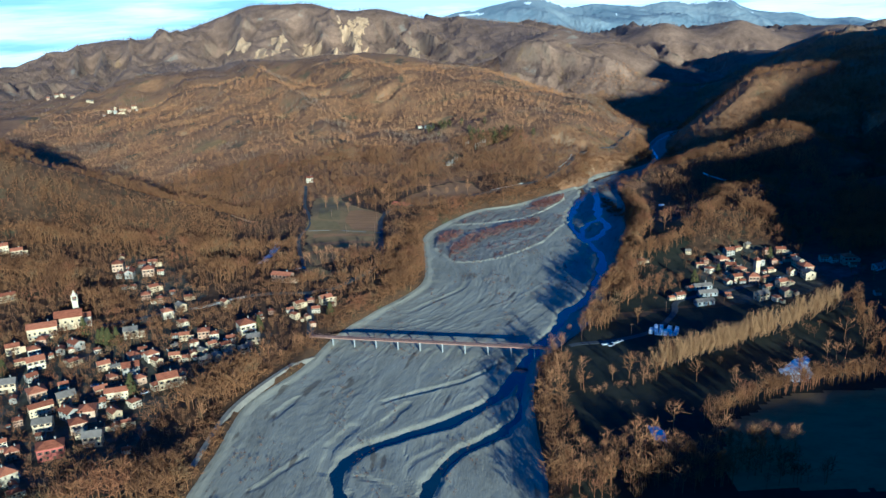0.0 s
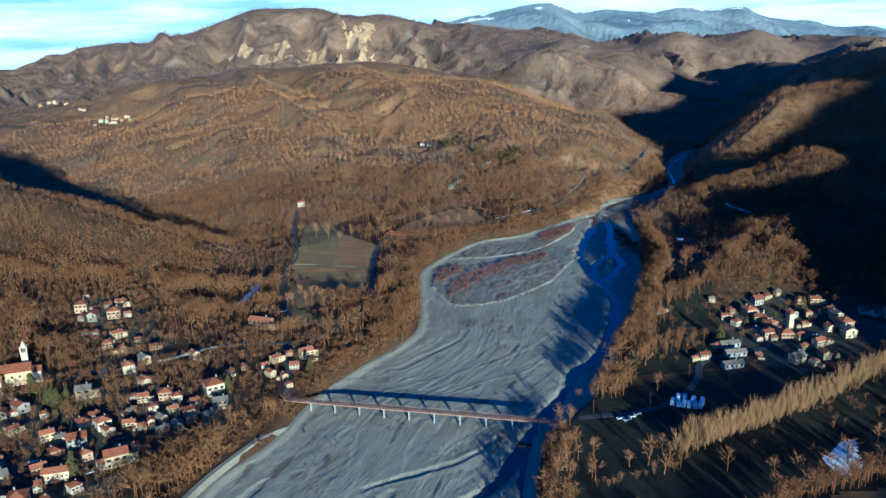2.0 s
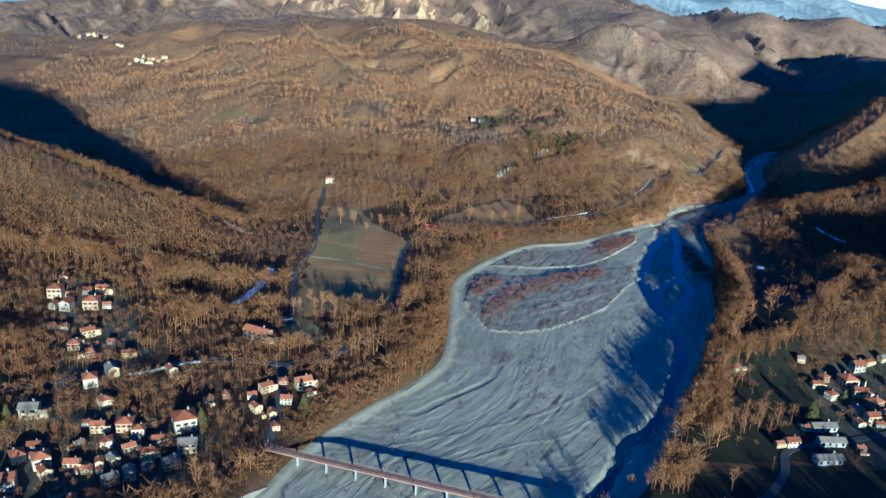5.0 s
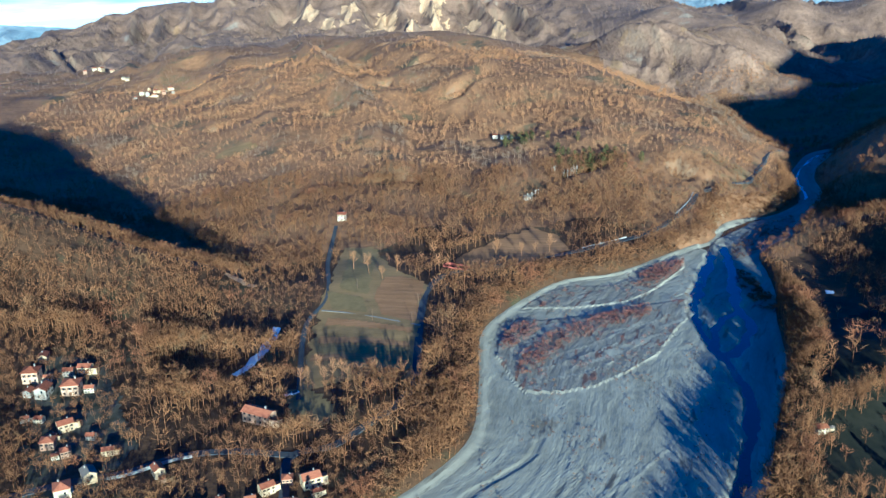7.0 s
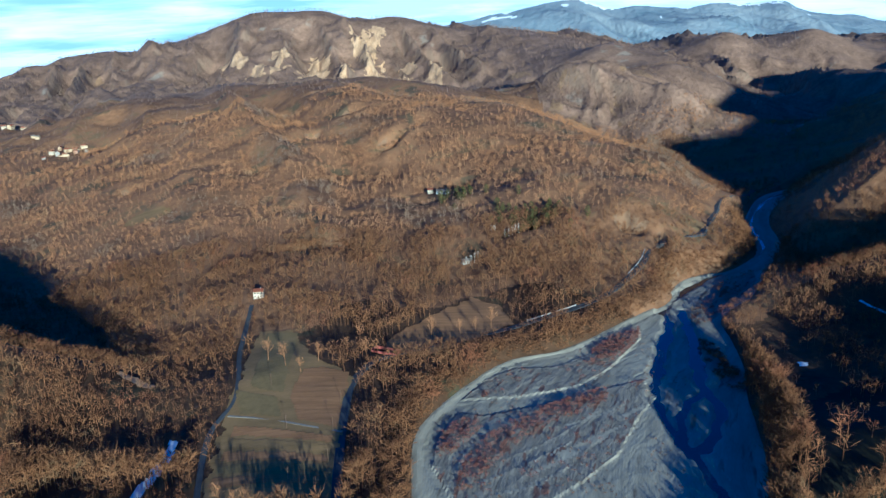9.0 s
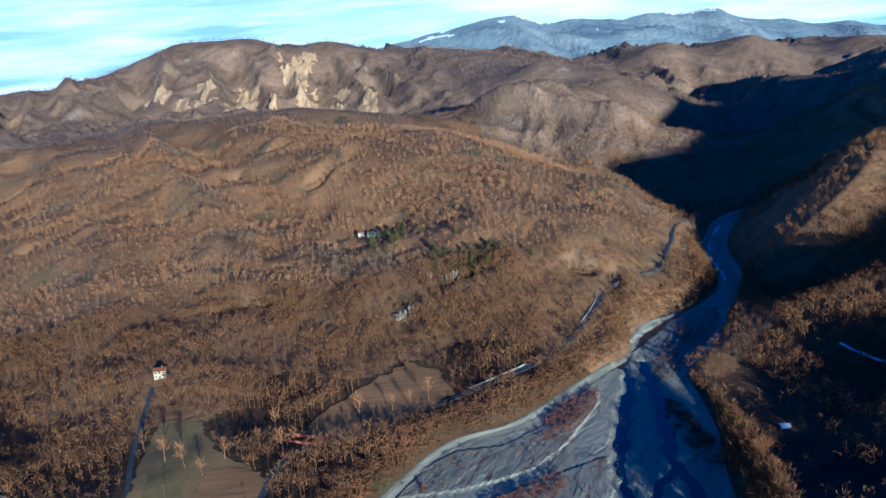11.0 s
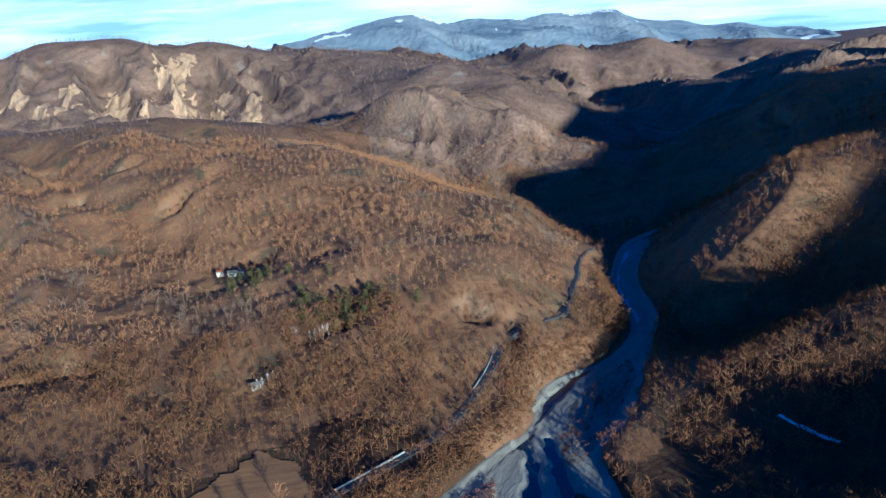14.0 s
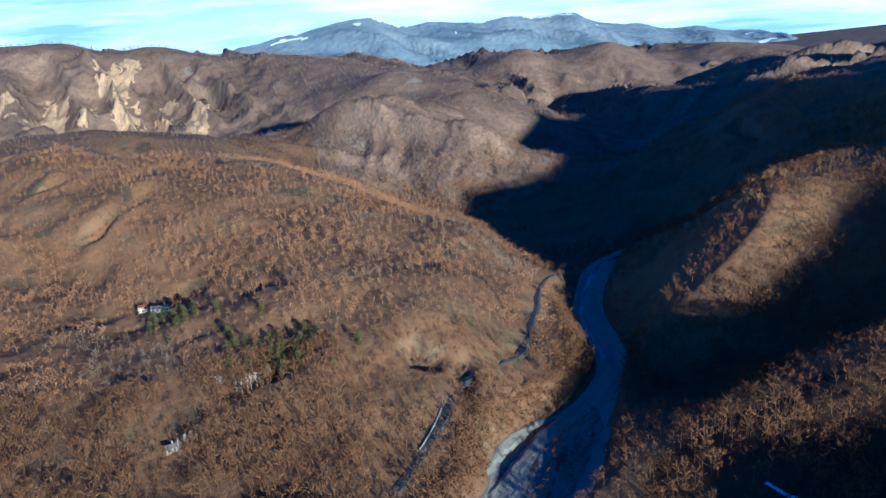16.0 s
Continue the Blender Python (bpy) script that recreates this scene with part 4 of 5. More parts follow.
def gable_house(long, deep, tall, wall, roof, label, hip=False, wing=False, dormer=False, balcony=False):
    """A house with its ridge along x, standing on z = 0."""
    h = empty("house", Matrix(), label, "house", "village houses")
    rise = deep * 0.24
    sink = -2.5
    if hip:
        bm = bmesh.new()
        add_box(bm, -long / 2, long / 2, -deep / 2, deep / 2, sink, tall)
        link("wall", from_bm("wall", bm), h, wall)
    else:
        link("wall", prism_mesh("wall", [(-deep / 2, sink), (deep / 2, sink), (deep / 2, tall), (0, tall + rise), (-deep / 2, tall)], -long / 2, long / 2), h, wall)
    e, t = 0.55, 0.22
    if hip:
        bm = bmesh.new()
        o = 0.5
        base = [bm.verts.new((sx * (long / 2 + o), sy * (deep / 2 + o), tall - 0.05)) for sx, sy in ((-1, -1), (1, -1), (1, 1), (-1, 1))]
        up = [bm.verts.new((sx * (long / 2 + o), sy * (deep / 2 + o), tall + 0.18)) for sx, sy in ((-1, -1), (1, -1), (1, 1), (-1, 1))]
        ra_, rb_ = bm.verts.new((-max(0.1, (long - deep) / 2), 0, tall + rise + 0.3)), bm.verts.new((max(0.1, (long - deep) / 2), 0, tall + rise + 0.3))
        bm.faces.new(base[::-1])
        for k in range(4):
            bm.faces.new((base[k], base[(k + 1) % 4], up[(k + 1) % 4], up[k]))
        bm.faces.new((up[0], up[1], rb_, ra_)), bm.faces.new((up[2], up[3], ra_, rb_)), bm.faces.new((up[1], up[2], rb_)), bm.faces.new((up[3], up[0], ra_))
        bmesh.ops.recalc_face_normals(bm, faces=bm.faces)
        link("roof", from_bm("roof", bm), h, roof)
    else:
        drop = rise * e / (deep / 2)
        for side in (-1, 1):
            link("roof", prism_mesh("roof", [(0, tall + rise + 0.05), (side * (deep / 2 + e), tall - drop + 0.05), (side * (deep / 2 + e), tall - drop + 0.05 + t), (0, tall + rise + 0.05 + t)],
                                    -long / 2 - 0.4, long / 2 + 0.4), h, roof)
    bm = bmesh.new()
    add_box(bm, -0.32, 0.32, -0.32, 0.32, 0, 1.7)
    add_box(bm, -0.45, 0.45, -0.45, 0.45, 1.7, 1.86)
    chimney = link("chimney", from_bm("chimney", bm), h, M_STONE)
    chimney.location = (long * 0.22, deep * 0.16, tall + rise * 0.55)
    storeys = max(1, int(tall // 2.7))
    for side in (-1, 1):
        n = max(2, int(long // 2.7))
        for s in range(storeys):
            for k in range(n):
                x = (k + 0.5 - n / 2) * long / n
                if s == 0 and k == n // 2 and side < 0:
                    o = link("door", DOOR, h)
                    o.location = (x, side * deep / 2, 0)
                    continue
                o = link("window", WINDOW, h)
                o.location = (x, side * deep / 2, 0.95 + s * 2.75)
                if side < 0 and s and long < 13:
                    for d in (-0.86, 0.86):
                        q = link("shutter", SHUTTER, o)
                        q.location = (d, side * 0.03, 0)
    for end in (-1, 1):
        for s in range(storeys):
            o = link("window", WINDOW, h)
            o.location, o.rotation_euler = (end * long / 2, 0.3 * deep * (0.5 - s % 2), 0.95 + s * 2.75), (0, 0, radians(90))
    if wing:
        w = link("wing", prism_mesh("wing", [(-deep * 0.35, sink), (deep * 0.35, sink), (deep * 0.35, tall * 0.55), (-deep * 0.35, tall * 0.78)], long / 2, long / 2 + 4.2), h, wall)
        link("roof", prism_mesh("roof", [(-deep * 0.35 - 0.4, tall * 0.78 + 0.1), (deep * 0.35 + 0.4, tall * 0.52 + 0.02), (deep * 0.35 + 0.4, tall * 0.52 + 0.24), (-deep * 0.35 - 0.4, tall * 0.78 + 0.32)],
                                long / 2 + 0.02, long / 2 + 4.6), w, roof)
    if balcony:
        bm = bmesh.new()
        add_box(bm, -long * 0.36, long * 0.36, -deep / 2 - 1.2, -deep / 2, 2.55, 2.72)
        for k in range(15):
            x = -long * 0.36 + k * long * 0.72 / 14
            add_box(bm, x - 0.03, x + 0.03, -deep / 2 - 1.18, -deep / 2 - 1.12, 2.72, 3.6)
        add_box(bm, -long * 0.36, long * 0.36, -deep / 2 - 1.2, -deep / 2 - 1.1, 3.6, 3.68)
        link("balcony", from_bm("balcony", bm), h, M_CONCRETE)
    return h


KINDS = [
    gable_house(9.5, 7.2, 5.8, M_WHITE, M_TILE, "white rendered two-storey village house with tiled gable roof"),
    gable_house(10.5, 7.6, 6.4, M_CREAM, M_TILE, "cream rendered village house with clay tile roof", wing=True),
    gable_house(8.6, 8.0, 6.2, M_OCHRE, M_TILE, "ochre rendered house with hipped clay tile roof", hip=True),
    gable_house(9.0, 6.8, 5.4, M_STONE, M_TILE, "old stone cottage with clay tile roof"),
    gable_house(9.6, 9.0, 6.6, M_WHITE, M_TILE, "white villa with hipped tile roof and balcony", hip=True, balcony=True),
    gable_house(9.2, 7.0, 5.6, M_CREAM, M_SLAB, "cream house with grey slab roof"),
    gable_house(17.0, 8.4, 7.6, M_CREAM, M_TILE, "long cream rendered block with tiled roof", balcony=True),
    gable_house(8.0, 6.4, 5.6, M_WHITE, M_SLAB, "white house with grey slab roof", wing=True),
]
SPANS = [9.5, 10.5, 8.6, 9.0, 9.6, 9.2, 17.0, 8.0]
HOUSES = []
rng = random.Random(5)


def settle(rows, turn, spread_turn=22, pick=(1, 2, 3, 1, 4, 5, 2, 3, 1, 0)):
    """Village houses at x, y with a frontage in metres, along a street direction."""
    for x, y, w in rows:
        kind = 6 if w >= 14 else pick[rng.randrange(len(pick))]
        size = 0.8 * min(1.2, max(0.55, (w - 0.4) / SPANS[kind]))
        rz = turn + rng.uniform(-spread_turn, spread_turn) + (90 if rng.random() < 0.35 and kind != 6 else 0)
        m = pose(x, y, on_ground(x, y) + 0.1, 0, 0, rz) @ Matrix.Diagonal((size, size, size * rng.uniform(0.92, 1.1), 1))
        copy_thing(KINDS[kind], m)
        HOUSES.append((x, y, 6.0 * size + 2.5))
        if rng.random() < 0.42:
            a = radians(rz + rng.choice((0, 90, 180, 270)))
            ax, ay, small = x + math.cos(a) * w * 0.75, y + math.sin(a) * w * 0.75, size * rng.uniform(0.45, 0.65)
            copy_thing(KINDS[pick[rng.randrange(len(pick))]], pose(ax, ay, on_ground(ax, ay) + 0.1, 0, 0, rz) @ Matrix.Diagonal((small, small, small, 1)))
            HOUSES.append((ax, ay, 5.0 * small + 2))


WEST_TOP = [(-326, 434, 15), (-293, 366, 14), (-313, 432, 11), (-237, 434, 8), (-234, 416, 10), (-222, 404, 10), (-219, 424, 7), (-212, 428, 9), (-210, 409, 11), (-213, 382, 5),
            (-220, 382, 5), (-198, 377, 9), (-199, 363, 8), (-188, 357, 6), (-183, 371, 5), (-170, 360, 7), (-170, 341, 9), (-176, 330, 9), (-162, 314, 8), (-142, 346, 8)]
WEST_MID = [(-163, 297, 5), (-156, 293, 8), (-145, 296, 9), (-138, 293, 7), (-127, 287, 7), (-113, 284, 10), (-128, 277, 8), (-137, 280, 7), (-116, 272, 9), (-148, 283, 7),
            (-125, 269, 6), (-140, 271, 7), (-159, 281, 5), (-168, 266, 9), (-179, 268, 8), (-176, 276, 7), (-163, 259, 8), (-155, 266, 8), (-148, 264, 6), (-145, 269, 6),
            (-136, 258, 8), (-130, 263, 8), (-153, 247, 5), (-145, 244, 6)]
WEST_LOW = [(-185, 254, 7), (-192, 256, 9), (-203, 279, 5), (-218, 286, 11), (-225, 280, 8), (-212, 263, 8), (-240, 279, 9), (-241, 294, 8), (-229, 274, 5), (-254, 283, 10),
            (-243, 266, 7), (-228, 246, 8), (-222, 235, 5), (-206, 234, 7), (-198, 217, 12), (-182, 240, 7), (-166, 237, 7), (-155, 229, 7), (-183, 225, 9), (-173, 220, 15),
            (-179, 211, 8), (-161, 210, 7)]
WEST_FRONT = [(-207, 207, 15), (-199, 190, 12), (-190, 200, 11), (-180, 198, 11), (-167, 198, 9), (-159, 190, 5), (-181, 187, 10), (-171, 185, 8), (-163, 187, 5), (-169, 173, 11),
              (-203, 165, 8), (-214, 196, 6), (-196, 144, 10), (-188, 131, 7), (-151, 164, 4), (-213, 175, 7), (-227, 221, 6)]
BRIDGE_END = [(-97, 328, 6), (-92, 335, 8), (-85, 342, 6), (-75, 341, 10), (-92, 317, 7), (-84, 314, 5), (-80, 326, 7), (-80, 304, 5), (-116, 322, 5), (-109, 327, 4)]
EAST = [(187, 379, 7), (191, 369, 7), (193, 386, 6), (215, 398, 9), (223, 403, 6), (204, 383, 10), (207, 373, 9), (210, 362, 8), (199, 355, 7), (229, 376, 8), (242, 395, 6),
        (239, 375, 6), (251, 393, 9), (230, 360, 6), (202, 347, 9), (194, 342, 7), (211, 342, 9), (214, 325, 7), (204, 310, 10), (219, 341, 7), (225, 329, 9), (221, 313, 9)]
EAST_EDGE = [(212, 306, 6), (255, 379, 8), (251, 352, 13), (253, 367, 10), (248, 341, 11), (274, 373, 8), (279, 369, 7), (286, 363, 10), (293, 364, 5), (155, 321, 8),
             (186, 320, 5), (167, 336, 5), (276, 305, 4), (232, 407, 6), (147, 388, 7), (186, 402, 5)]
settle(WEST_TOP, 20)
settle(WEST_MID, 28)
settle(WEST_LOW, 30)
settle(WEST_FRONT, 32)
settle(BRIDGE_END, 24)
settle(EAST, 12)
settle(EAST_EDGE, 10)
# hill hamlets, a hill farm, the white house by the fields
settle([(-482, 1212, 8), (-494, 1220, 9), (-506, 1229, 8), (-490, 1238, 9), (-475, 1230, 7), (-502, 1246, 8), (-486, 1254, 9), (-468, 1246, 7), (-511, 1214, 6), (-478, 1262, 8)], 15)
settle([(-660, 1436, 11), (-676, 1446, 9), (-648, 1452, 9), (-690, 1440, 8), (-570, 1330, 8), (-578, 1334, 7)], 15)
settle([(-3, 913, 7), (-121, 676, 9)], 8, 4, (0,))
# long low sheds of the right-hand village, a farm, and a few others
shed = gable_house(12.0, 5.0, 2.8, M_CONCRETE, M_SLAB, "long low grey farm shed")
for x, y, rz in ((175, 337, 8), (174, 324, 4), (167, 309, 10), (9, 909, -6)):
    copy_thing(shed, pose(x, y, on_ground(x, y) + 0.1, 0, 0, rz))
    HOUSES.append((x, y, 9))
farm = gable_house(15.0, 6.5, 5.4, M_OCHRE, M_TILE, "salmon farmhouse with long tiled roof beside the road", wing=True)
farm.matrix_basis = pose(-110, 390, on_ground(-110, 390) + 0.1, 0, 0, -22)
HOUSES.append((-110, 390, 12))
red = gable_house(11.5, 8.0, 6.2, M_REDWALL, M_TILE, "brick red house among bare trees", hip=True)
red.matrix_basis = pose(-185, 164, on_ground(-185, 164), 0, 0, 20)
HOUSES.append((-185, 164, 10))
# the kinds themselves stand in the village too
for k, (x, y, rz) in enumerate(((-232, 262, 30), (-150, 232, 25), (-215, 222, 34), (-175, 250, 20), (-120, 300, 28), (-236, 235, 15), (-245, 305, 20), (-190, 300, 12))):
    KINDS[k].matrix_basis = pose(x, y, on_ground(x, y) + 0.1, 0, 0, rz)
    HOUSES.append((x, y, 9))
shed.matrix_basis = pose(300, 345, on_ground(300, 345), 0, 0, 15)

# ---- the church with its bell tower ----
church = empty("church", pose(-234, 319, on_ground(-234, 319), 0, 0, 18), "cream church with tiled nave and tall bell tower", "church")
link("nave", prism_mesh("nave", [(-4.6, -2), (4.6, -2), (4.6, 8.2), (0, 11.2), (-4.6, 8.2)], -8, 8), church, M_CREAM)
for side in (-1, 1):
    link("roof", prism_mesh("roof", [(0, 11.3), (side * 5.2, 7.9), (side * 5.2, 8.15), (0, 11.55)], -8.4, 8.4), church, M_TILE)
link("apse", prism_mesh("apse", [(-4, -2), (4, -2), (4, 6.5), (-4, 6.5)], 8, 13), church, M_WHITE)
link("roof", prism_mesh("roof", [(-4.4, 6.5), (4.4, 6.5), (0, 8.6)], 8.02, 13.4), church, M_TILE)
tower = bmesh.new()
add_box(tower, -1.7, 1.7, -1.7, 1.7, -2, 15)
add_box(tower, -1.95, 1.95, -1.95, 1.95, 15, 15.4)
for sx in (-1, 1):
    for sy in (-1, 1):
        add_box(tower, sx * 1.6 - 0.35, sx * 1.6 + 0.35, sy * 1.6 - 0.35, sy * 1.6 + 0.35, 15.4, 18.2)
add_box(tower, -1.95, 1.95, -1.95, 1.95, 18.2, 18.6)
tw = link("bell_tower", from_bm("bell_tower", tower), church, M_WHITE)
tw.location = (4.5, 6.5, 0)
spire = bmesh.new()
bmesh.ops.create_cone(spire, cap_ends=True, segments=8, radius1=1.6, radius2=0.1, depth=3.4, matrix=Matrix.Translation((0, 0, 20.2)))
link("spire", from_bm("spire", spire), tw, M_WHITE)
bellm = bmesh.new()
bmesh.ops.create_cone(bellm, cap_ends=True, segments=10, radius1=0.7, radius2=0.35, depth=1.0, matrix=Matrix.Translation((0, 0, 16.9)))
link("bell", from_bm("bell", bellm), tw, M_RUST)
for k in range(4):
    for side in (-1, 1):
        o = link("window", WINDOW, church)
        o.location = (-6 + 4 * k, side * 4.6, 4.5)
HOUSES += [(-234, 319, 14), (-224, 321, 10)]
tower2 = empty("church_tower", pose(219, 356, on_ground(219, 356), 0, 0, 12), "small pale bell tower among village houses", "tower")
bm = bmesh.new()
add_box(bm, -1.6, 1.6, -1.6, 1.6, -2, 11)
add_box(bm, -1.8, 1.8, -1.8, 1.8, 11, 11.3)
link("shaft", from_bm("shaft", bm), tower2, M_CREAM)
bm = bmesh.new()
bmesh.ops.create_cone(bm, cap_ends=True, segments=4, radius1=2.5, radius2=0.05, depth=2.2, matrix=Matrix.Translation((0, 0, 12.4)) @ Matrix.Rotation(radians(45), 4, "Z"))
link("cap", from_bm("cap", bm), tower2, M_TILE)
HOUSES.append((219, 356, 5))

# ---- the long low bridge ----
B0, B1 = Vector((-80, 289, 5.6)), Vector((60, 253, 6.2))
B_DIR = B1 - B0
B_LEN = B_DIR.length
bridge = empty("bridge", Matrix.Translation(B0) @ B_DIR.to_track_quat("X", "Z").to_matrix().to_4x4(), "long low road bridge with rust-brown girders on pale piers", "bridge")
link("deck", box_mesh("deck", 0, B_LEN, -1.8, 1.8, -0.12, 0.08), bridge, M_RUST)
for side in (-1, 1):
    link("girder", box_mesh("girder", 0, B_LEN, side * 1.7 - 0.14, side * 1.7 + 0.14, -0.45, -0.12), bridge, M_RUST)
    bm = bmesh.new()
    add_box(bm, 0, B_LEN, side * 1.75 - 0.03, side * 1.75 + 0.03, 0.95, 1.01)
    add_box(bm, 0, B_LEN, side * 1.75 - 0.02, side * 1.75 + 0.02, 0.5, 0.54)
    for k in range(int(B_LEN / 2) + 1):
        add_box(bm, k * 2.0 - 0.05, k * 2.0 + 0.05, side * 1.75 - 0.03, side * 1.75 + 0.03, 0.08, 1.0)
    link("railing", from_bm("railing", bm), bridge, M_RUST)
pier = bmesh.new()
add_box(pier, -0.24, 0.24, -0.8, 0.8, -10, -0.9, 0.08)
add_box(pier, -0.32, 0.32, -1.6, 1.6, -0.9, -0.45, 0.06)
PIER = from_bm("pier", pier)
PIER.materials.append(M_CONCRETE)
for k in range(10):
    o = link("pier", PIER, bridge)
    o.location = (B_LEN * (0.1 + 0.093 * k), 0, 0)

ROAD_LINES.append(((spline([(-80, 289), (60, 253)], 30), None, None), 14))

# ---- parked vans and cars ----
def vehicle(long, wide, tall, label, category, paint):
    v = empty(category.replace(" ", "_"), Matrix(), label, category, "parked vehicles")
    bm = bmesh.new()
    add_box(bm, -long / 2, long / 2, -wide / 2, wide / 2, 0.35, tall * 0.55, 0.12)
    link("body", from_bm("body", bm), v, paint)
    bm = bmesh.new()
    add_box(bm, -long * 0.34, long * 0.3, -wide / 2 + 0.08, wide / 2 - 0.08, tall * 0.55, tall, 0.2)
    link("cabin", from_bm("cabin", bm), v, paint if tall > 2 else M_GLASS)
    for sx in (-0.32, 0.32):
        for sy in (-1, 1):
            bm = bmesh.new()
            bmesh.ops.create_cone(bm, cap_ends=True, segments=10, radius1=0.34, radius2=0.34, depth=0.24, matrix=Matrix.Rotation(radians(90), 4, "X"))
            w = link("wheel", from_bm("wheel", bm), v, M_RUBBER)
            w.location = (long * sx, sy * (wide / 2 - 0.1), 0.34)
    return v


van = vehicle(6.2, 2.2, 2.8, "white camper van parked in a row", "camper van", M_PAINT)
car = vehicle(4.3, 1.75, 1.5, "white car parked by the roadside", "car", M_PAINT)
spots = [(122, 269), (124.5, 267), (127, 266), (129.5, 265), (132, 264), (135, 264), (126, 273), (129, 272), (133, 270), (137, 268)]
for k, (x, y) in enumerate(spots):
    m = pose(x, y, on_ground(x, y) + 0.3, 0, 0, 68 + 8 * math.sin(k * 2.1))
    if k:
        copy_thing(van, m)
    else:
        van.matrix_basis = m
for k, (x, y, rz) in enumerate([(-102, 415, 40), (-99, 416, 44), (92, 256, 20), (95, 254, 30), (98, 257, 12), (101, 259, 25), (-160, 224, 30), (-190, 235, 20), (-130, 290, 10), (205, 352, 15), (230, 345, 40)]):
    m = pose(x, y, on_ground(x, y) + 0.3, 0, 0, rz)
    if k:
        copy_thing(car, m)
    else:
        car.matrix_basis = m

# ---- bare winter trees as arrays of thin triangles ----
def limb(a, b, wide, rnd):
    """A flat tapering limb from a to b."""
    a, b = np.array(a), np.array(b)
    side = np.cross(b - a, rnd.normal(size=3))
    side = side / (np.linalg.norm(side) + 1e-9) * wide / 2
    return [a - side, a + side, b]


def tree_shape(seed, limbs, twigs, slim=1.0, twig_wide=0.03, stem=0.016, low=0.22, upright=False):
    """The triangles of a tree of height 1 with its foot at the origin: trunk rows, then crown rows."""
    rnd = np.random.default_rng(seed)
    trunk, crown = [], []
    lean = rnd.normal(size=2) * 0.03
    top = np.array([lean[0], lean[1], 0.8])
    ring = [np.array([math.cos(a), math.sin(a), 0]) * stem for a in (0.3, 2.4, 4.5)]
    for k in range(3):
        trunk += [[ring[k], ring[(k + 1) % 3], top + ring[k] * 0.25]]
    for k in range(limbs):
        a = 2.4 * k + rnd.random() * 1.4
        out = np.array([math.cos(a), math.sin(a), 0.0])
        if upright:
            h = low + 0.5 * (k + rnd.random()) / limbs
            foot = np.array([lean[0] * h, lean[1] * h, h])
            tip = foot + out * (0.08 + 0.2 * rnd.random()) * slim * (1.15 - 0.7 * h) + np.array([0, 0, 0.16 + 0.26 * rnd.random() * (1.2 - h)])
            grow, wild = out * 0.03 * slim + np.array([0, 0, 0.22]), np.array([0.045 * slim, 0.045 * slim, 0.05])
        else:
            e = -0.25 + 1.2 * (k + rnd.random()) / limbs
            tip = np.array([lean[0], lean[1], 0.6]) + (out * math.cos(e * 1.5) * 0.25 * slim + np.array([0, 0, math.sin(e * 1.5) * 0.3])) * (0.65 + 0.4 * rnd.random())
            h = max(low, min(0.7, tip[2] - 0.12 - 0.2 * rnd.random()))
            foot = np.array([lean[0] * h, lean[1] * h, h])
            grow, wild = (tip - foot) * 0.3 + np.array([0, 0, 0.05]), np.array([0.075 * slim, 0.075 * slim, 0.06])
        crown.append(limb(foot, tip, stem * 0.9, rnd))
        for _ in range(twigs):
            p = foot + (tip - foot) * (0.3 + 0.7 * rnd.random())
            q = p + rnd.normal(size=3) * wild + grow
            q[2] = min(q[2], 0.94 + 0.1 * rnd.random())
            crown.append(limb(p, q, twig_wide * (0.6 + 0.8 * rnd.random()), rnd))
    return np.array(trunk), np.array(crown)


def shapes(count, seed, *args, **kw):
    return [np.concatenate(tree_shape(seed + k, *args, **kw)) for k in range(count)]


NEAR, MIDDLE, FAR = shapes(10, 100, 9, 7, slim=1.25, twig_wide=0.02), shapes(8, 200, 6, 5, slim=1.35, twig_wide=0.028, stem=0.014), shapes(6, 300, 3, 2, slim=1.3, twig_wide=0.1, stem=0.03)
TALL = shapes(10, 150, 10, 8, slim=1.1, twig_wide=0.015)
SINGLE = shapes(6, 600, 14, 8, slim=0.95, twig_wide=0.011, stem=0.014)
BUSH = shapes(6, 500, 7, 4, slim=2.3, twig_wide=0.09, stem=0.02)


def grove(name, xs, ys, tall, kinds, material, label, category="trees", seed=1, sink=0.3):
    """Many trees in one mesh."""
    rnd = np.random.default_rng(seed)
    zs = height(xs, ys) - sink
    pick = rnd.integers(0, len(kinds), len(xs))
    turn = rnd.random(len(xs)) * 6.283
    out = []
    for k, shape in enumerate(kinds):
        sel = pick == k
        if not sel.any():
            continue
        c, s, t = np.cos(turn[sel]), np.sin(turn[sel]), tall[sel]
        v = shape.reshape(1, -1, 3)
        wide = (t * (0.8 + 0.4 * rnd.random(sel.sum())))[:, None]
        x = (v[..., 0] * c[:, None] - v[..., 1] * s[:, None]) * wide + xs[sel][:, None]
        y = (v[..., 0] * s[:, None] + v[..., 1] * c[:, None]) * wide + ys[sel][:, None]
        z = v[..., 2] * t[:, None] + zs[sel][:, None]
        out.append(np.stack([x, y, z], -1).reshape(-1, 3))
    v = np.concatenate(out)
    ob = new(name, fill_mesh(name, v, np.arange(len(v)).reshape(-1, 3), flat=True))
    ob.data.materials.append(material)
    return tagged(ob, label, category, kind="stuff")


CLEAR = SCARS[:8] + [FIELD_WEST, FIELD_EAST, FIELD_RIGHT, MEADOW_RIGHT, FIELD_UP, FIELD_HILL, FIELD_RUIN, POND_WEST, MEADOW_WEST]


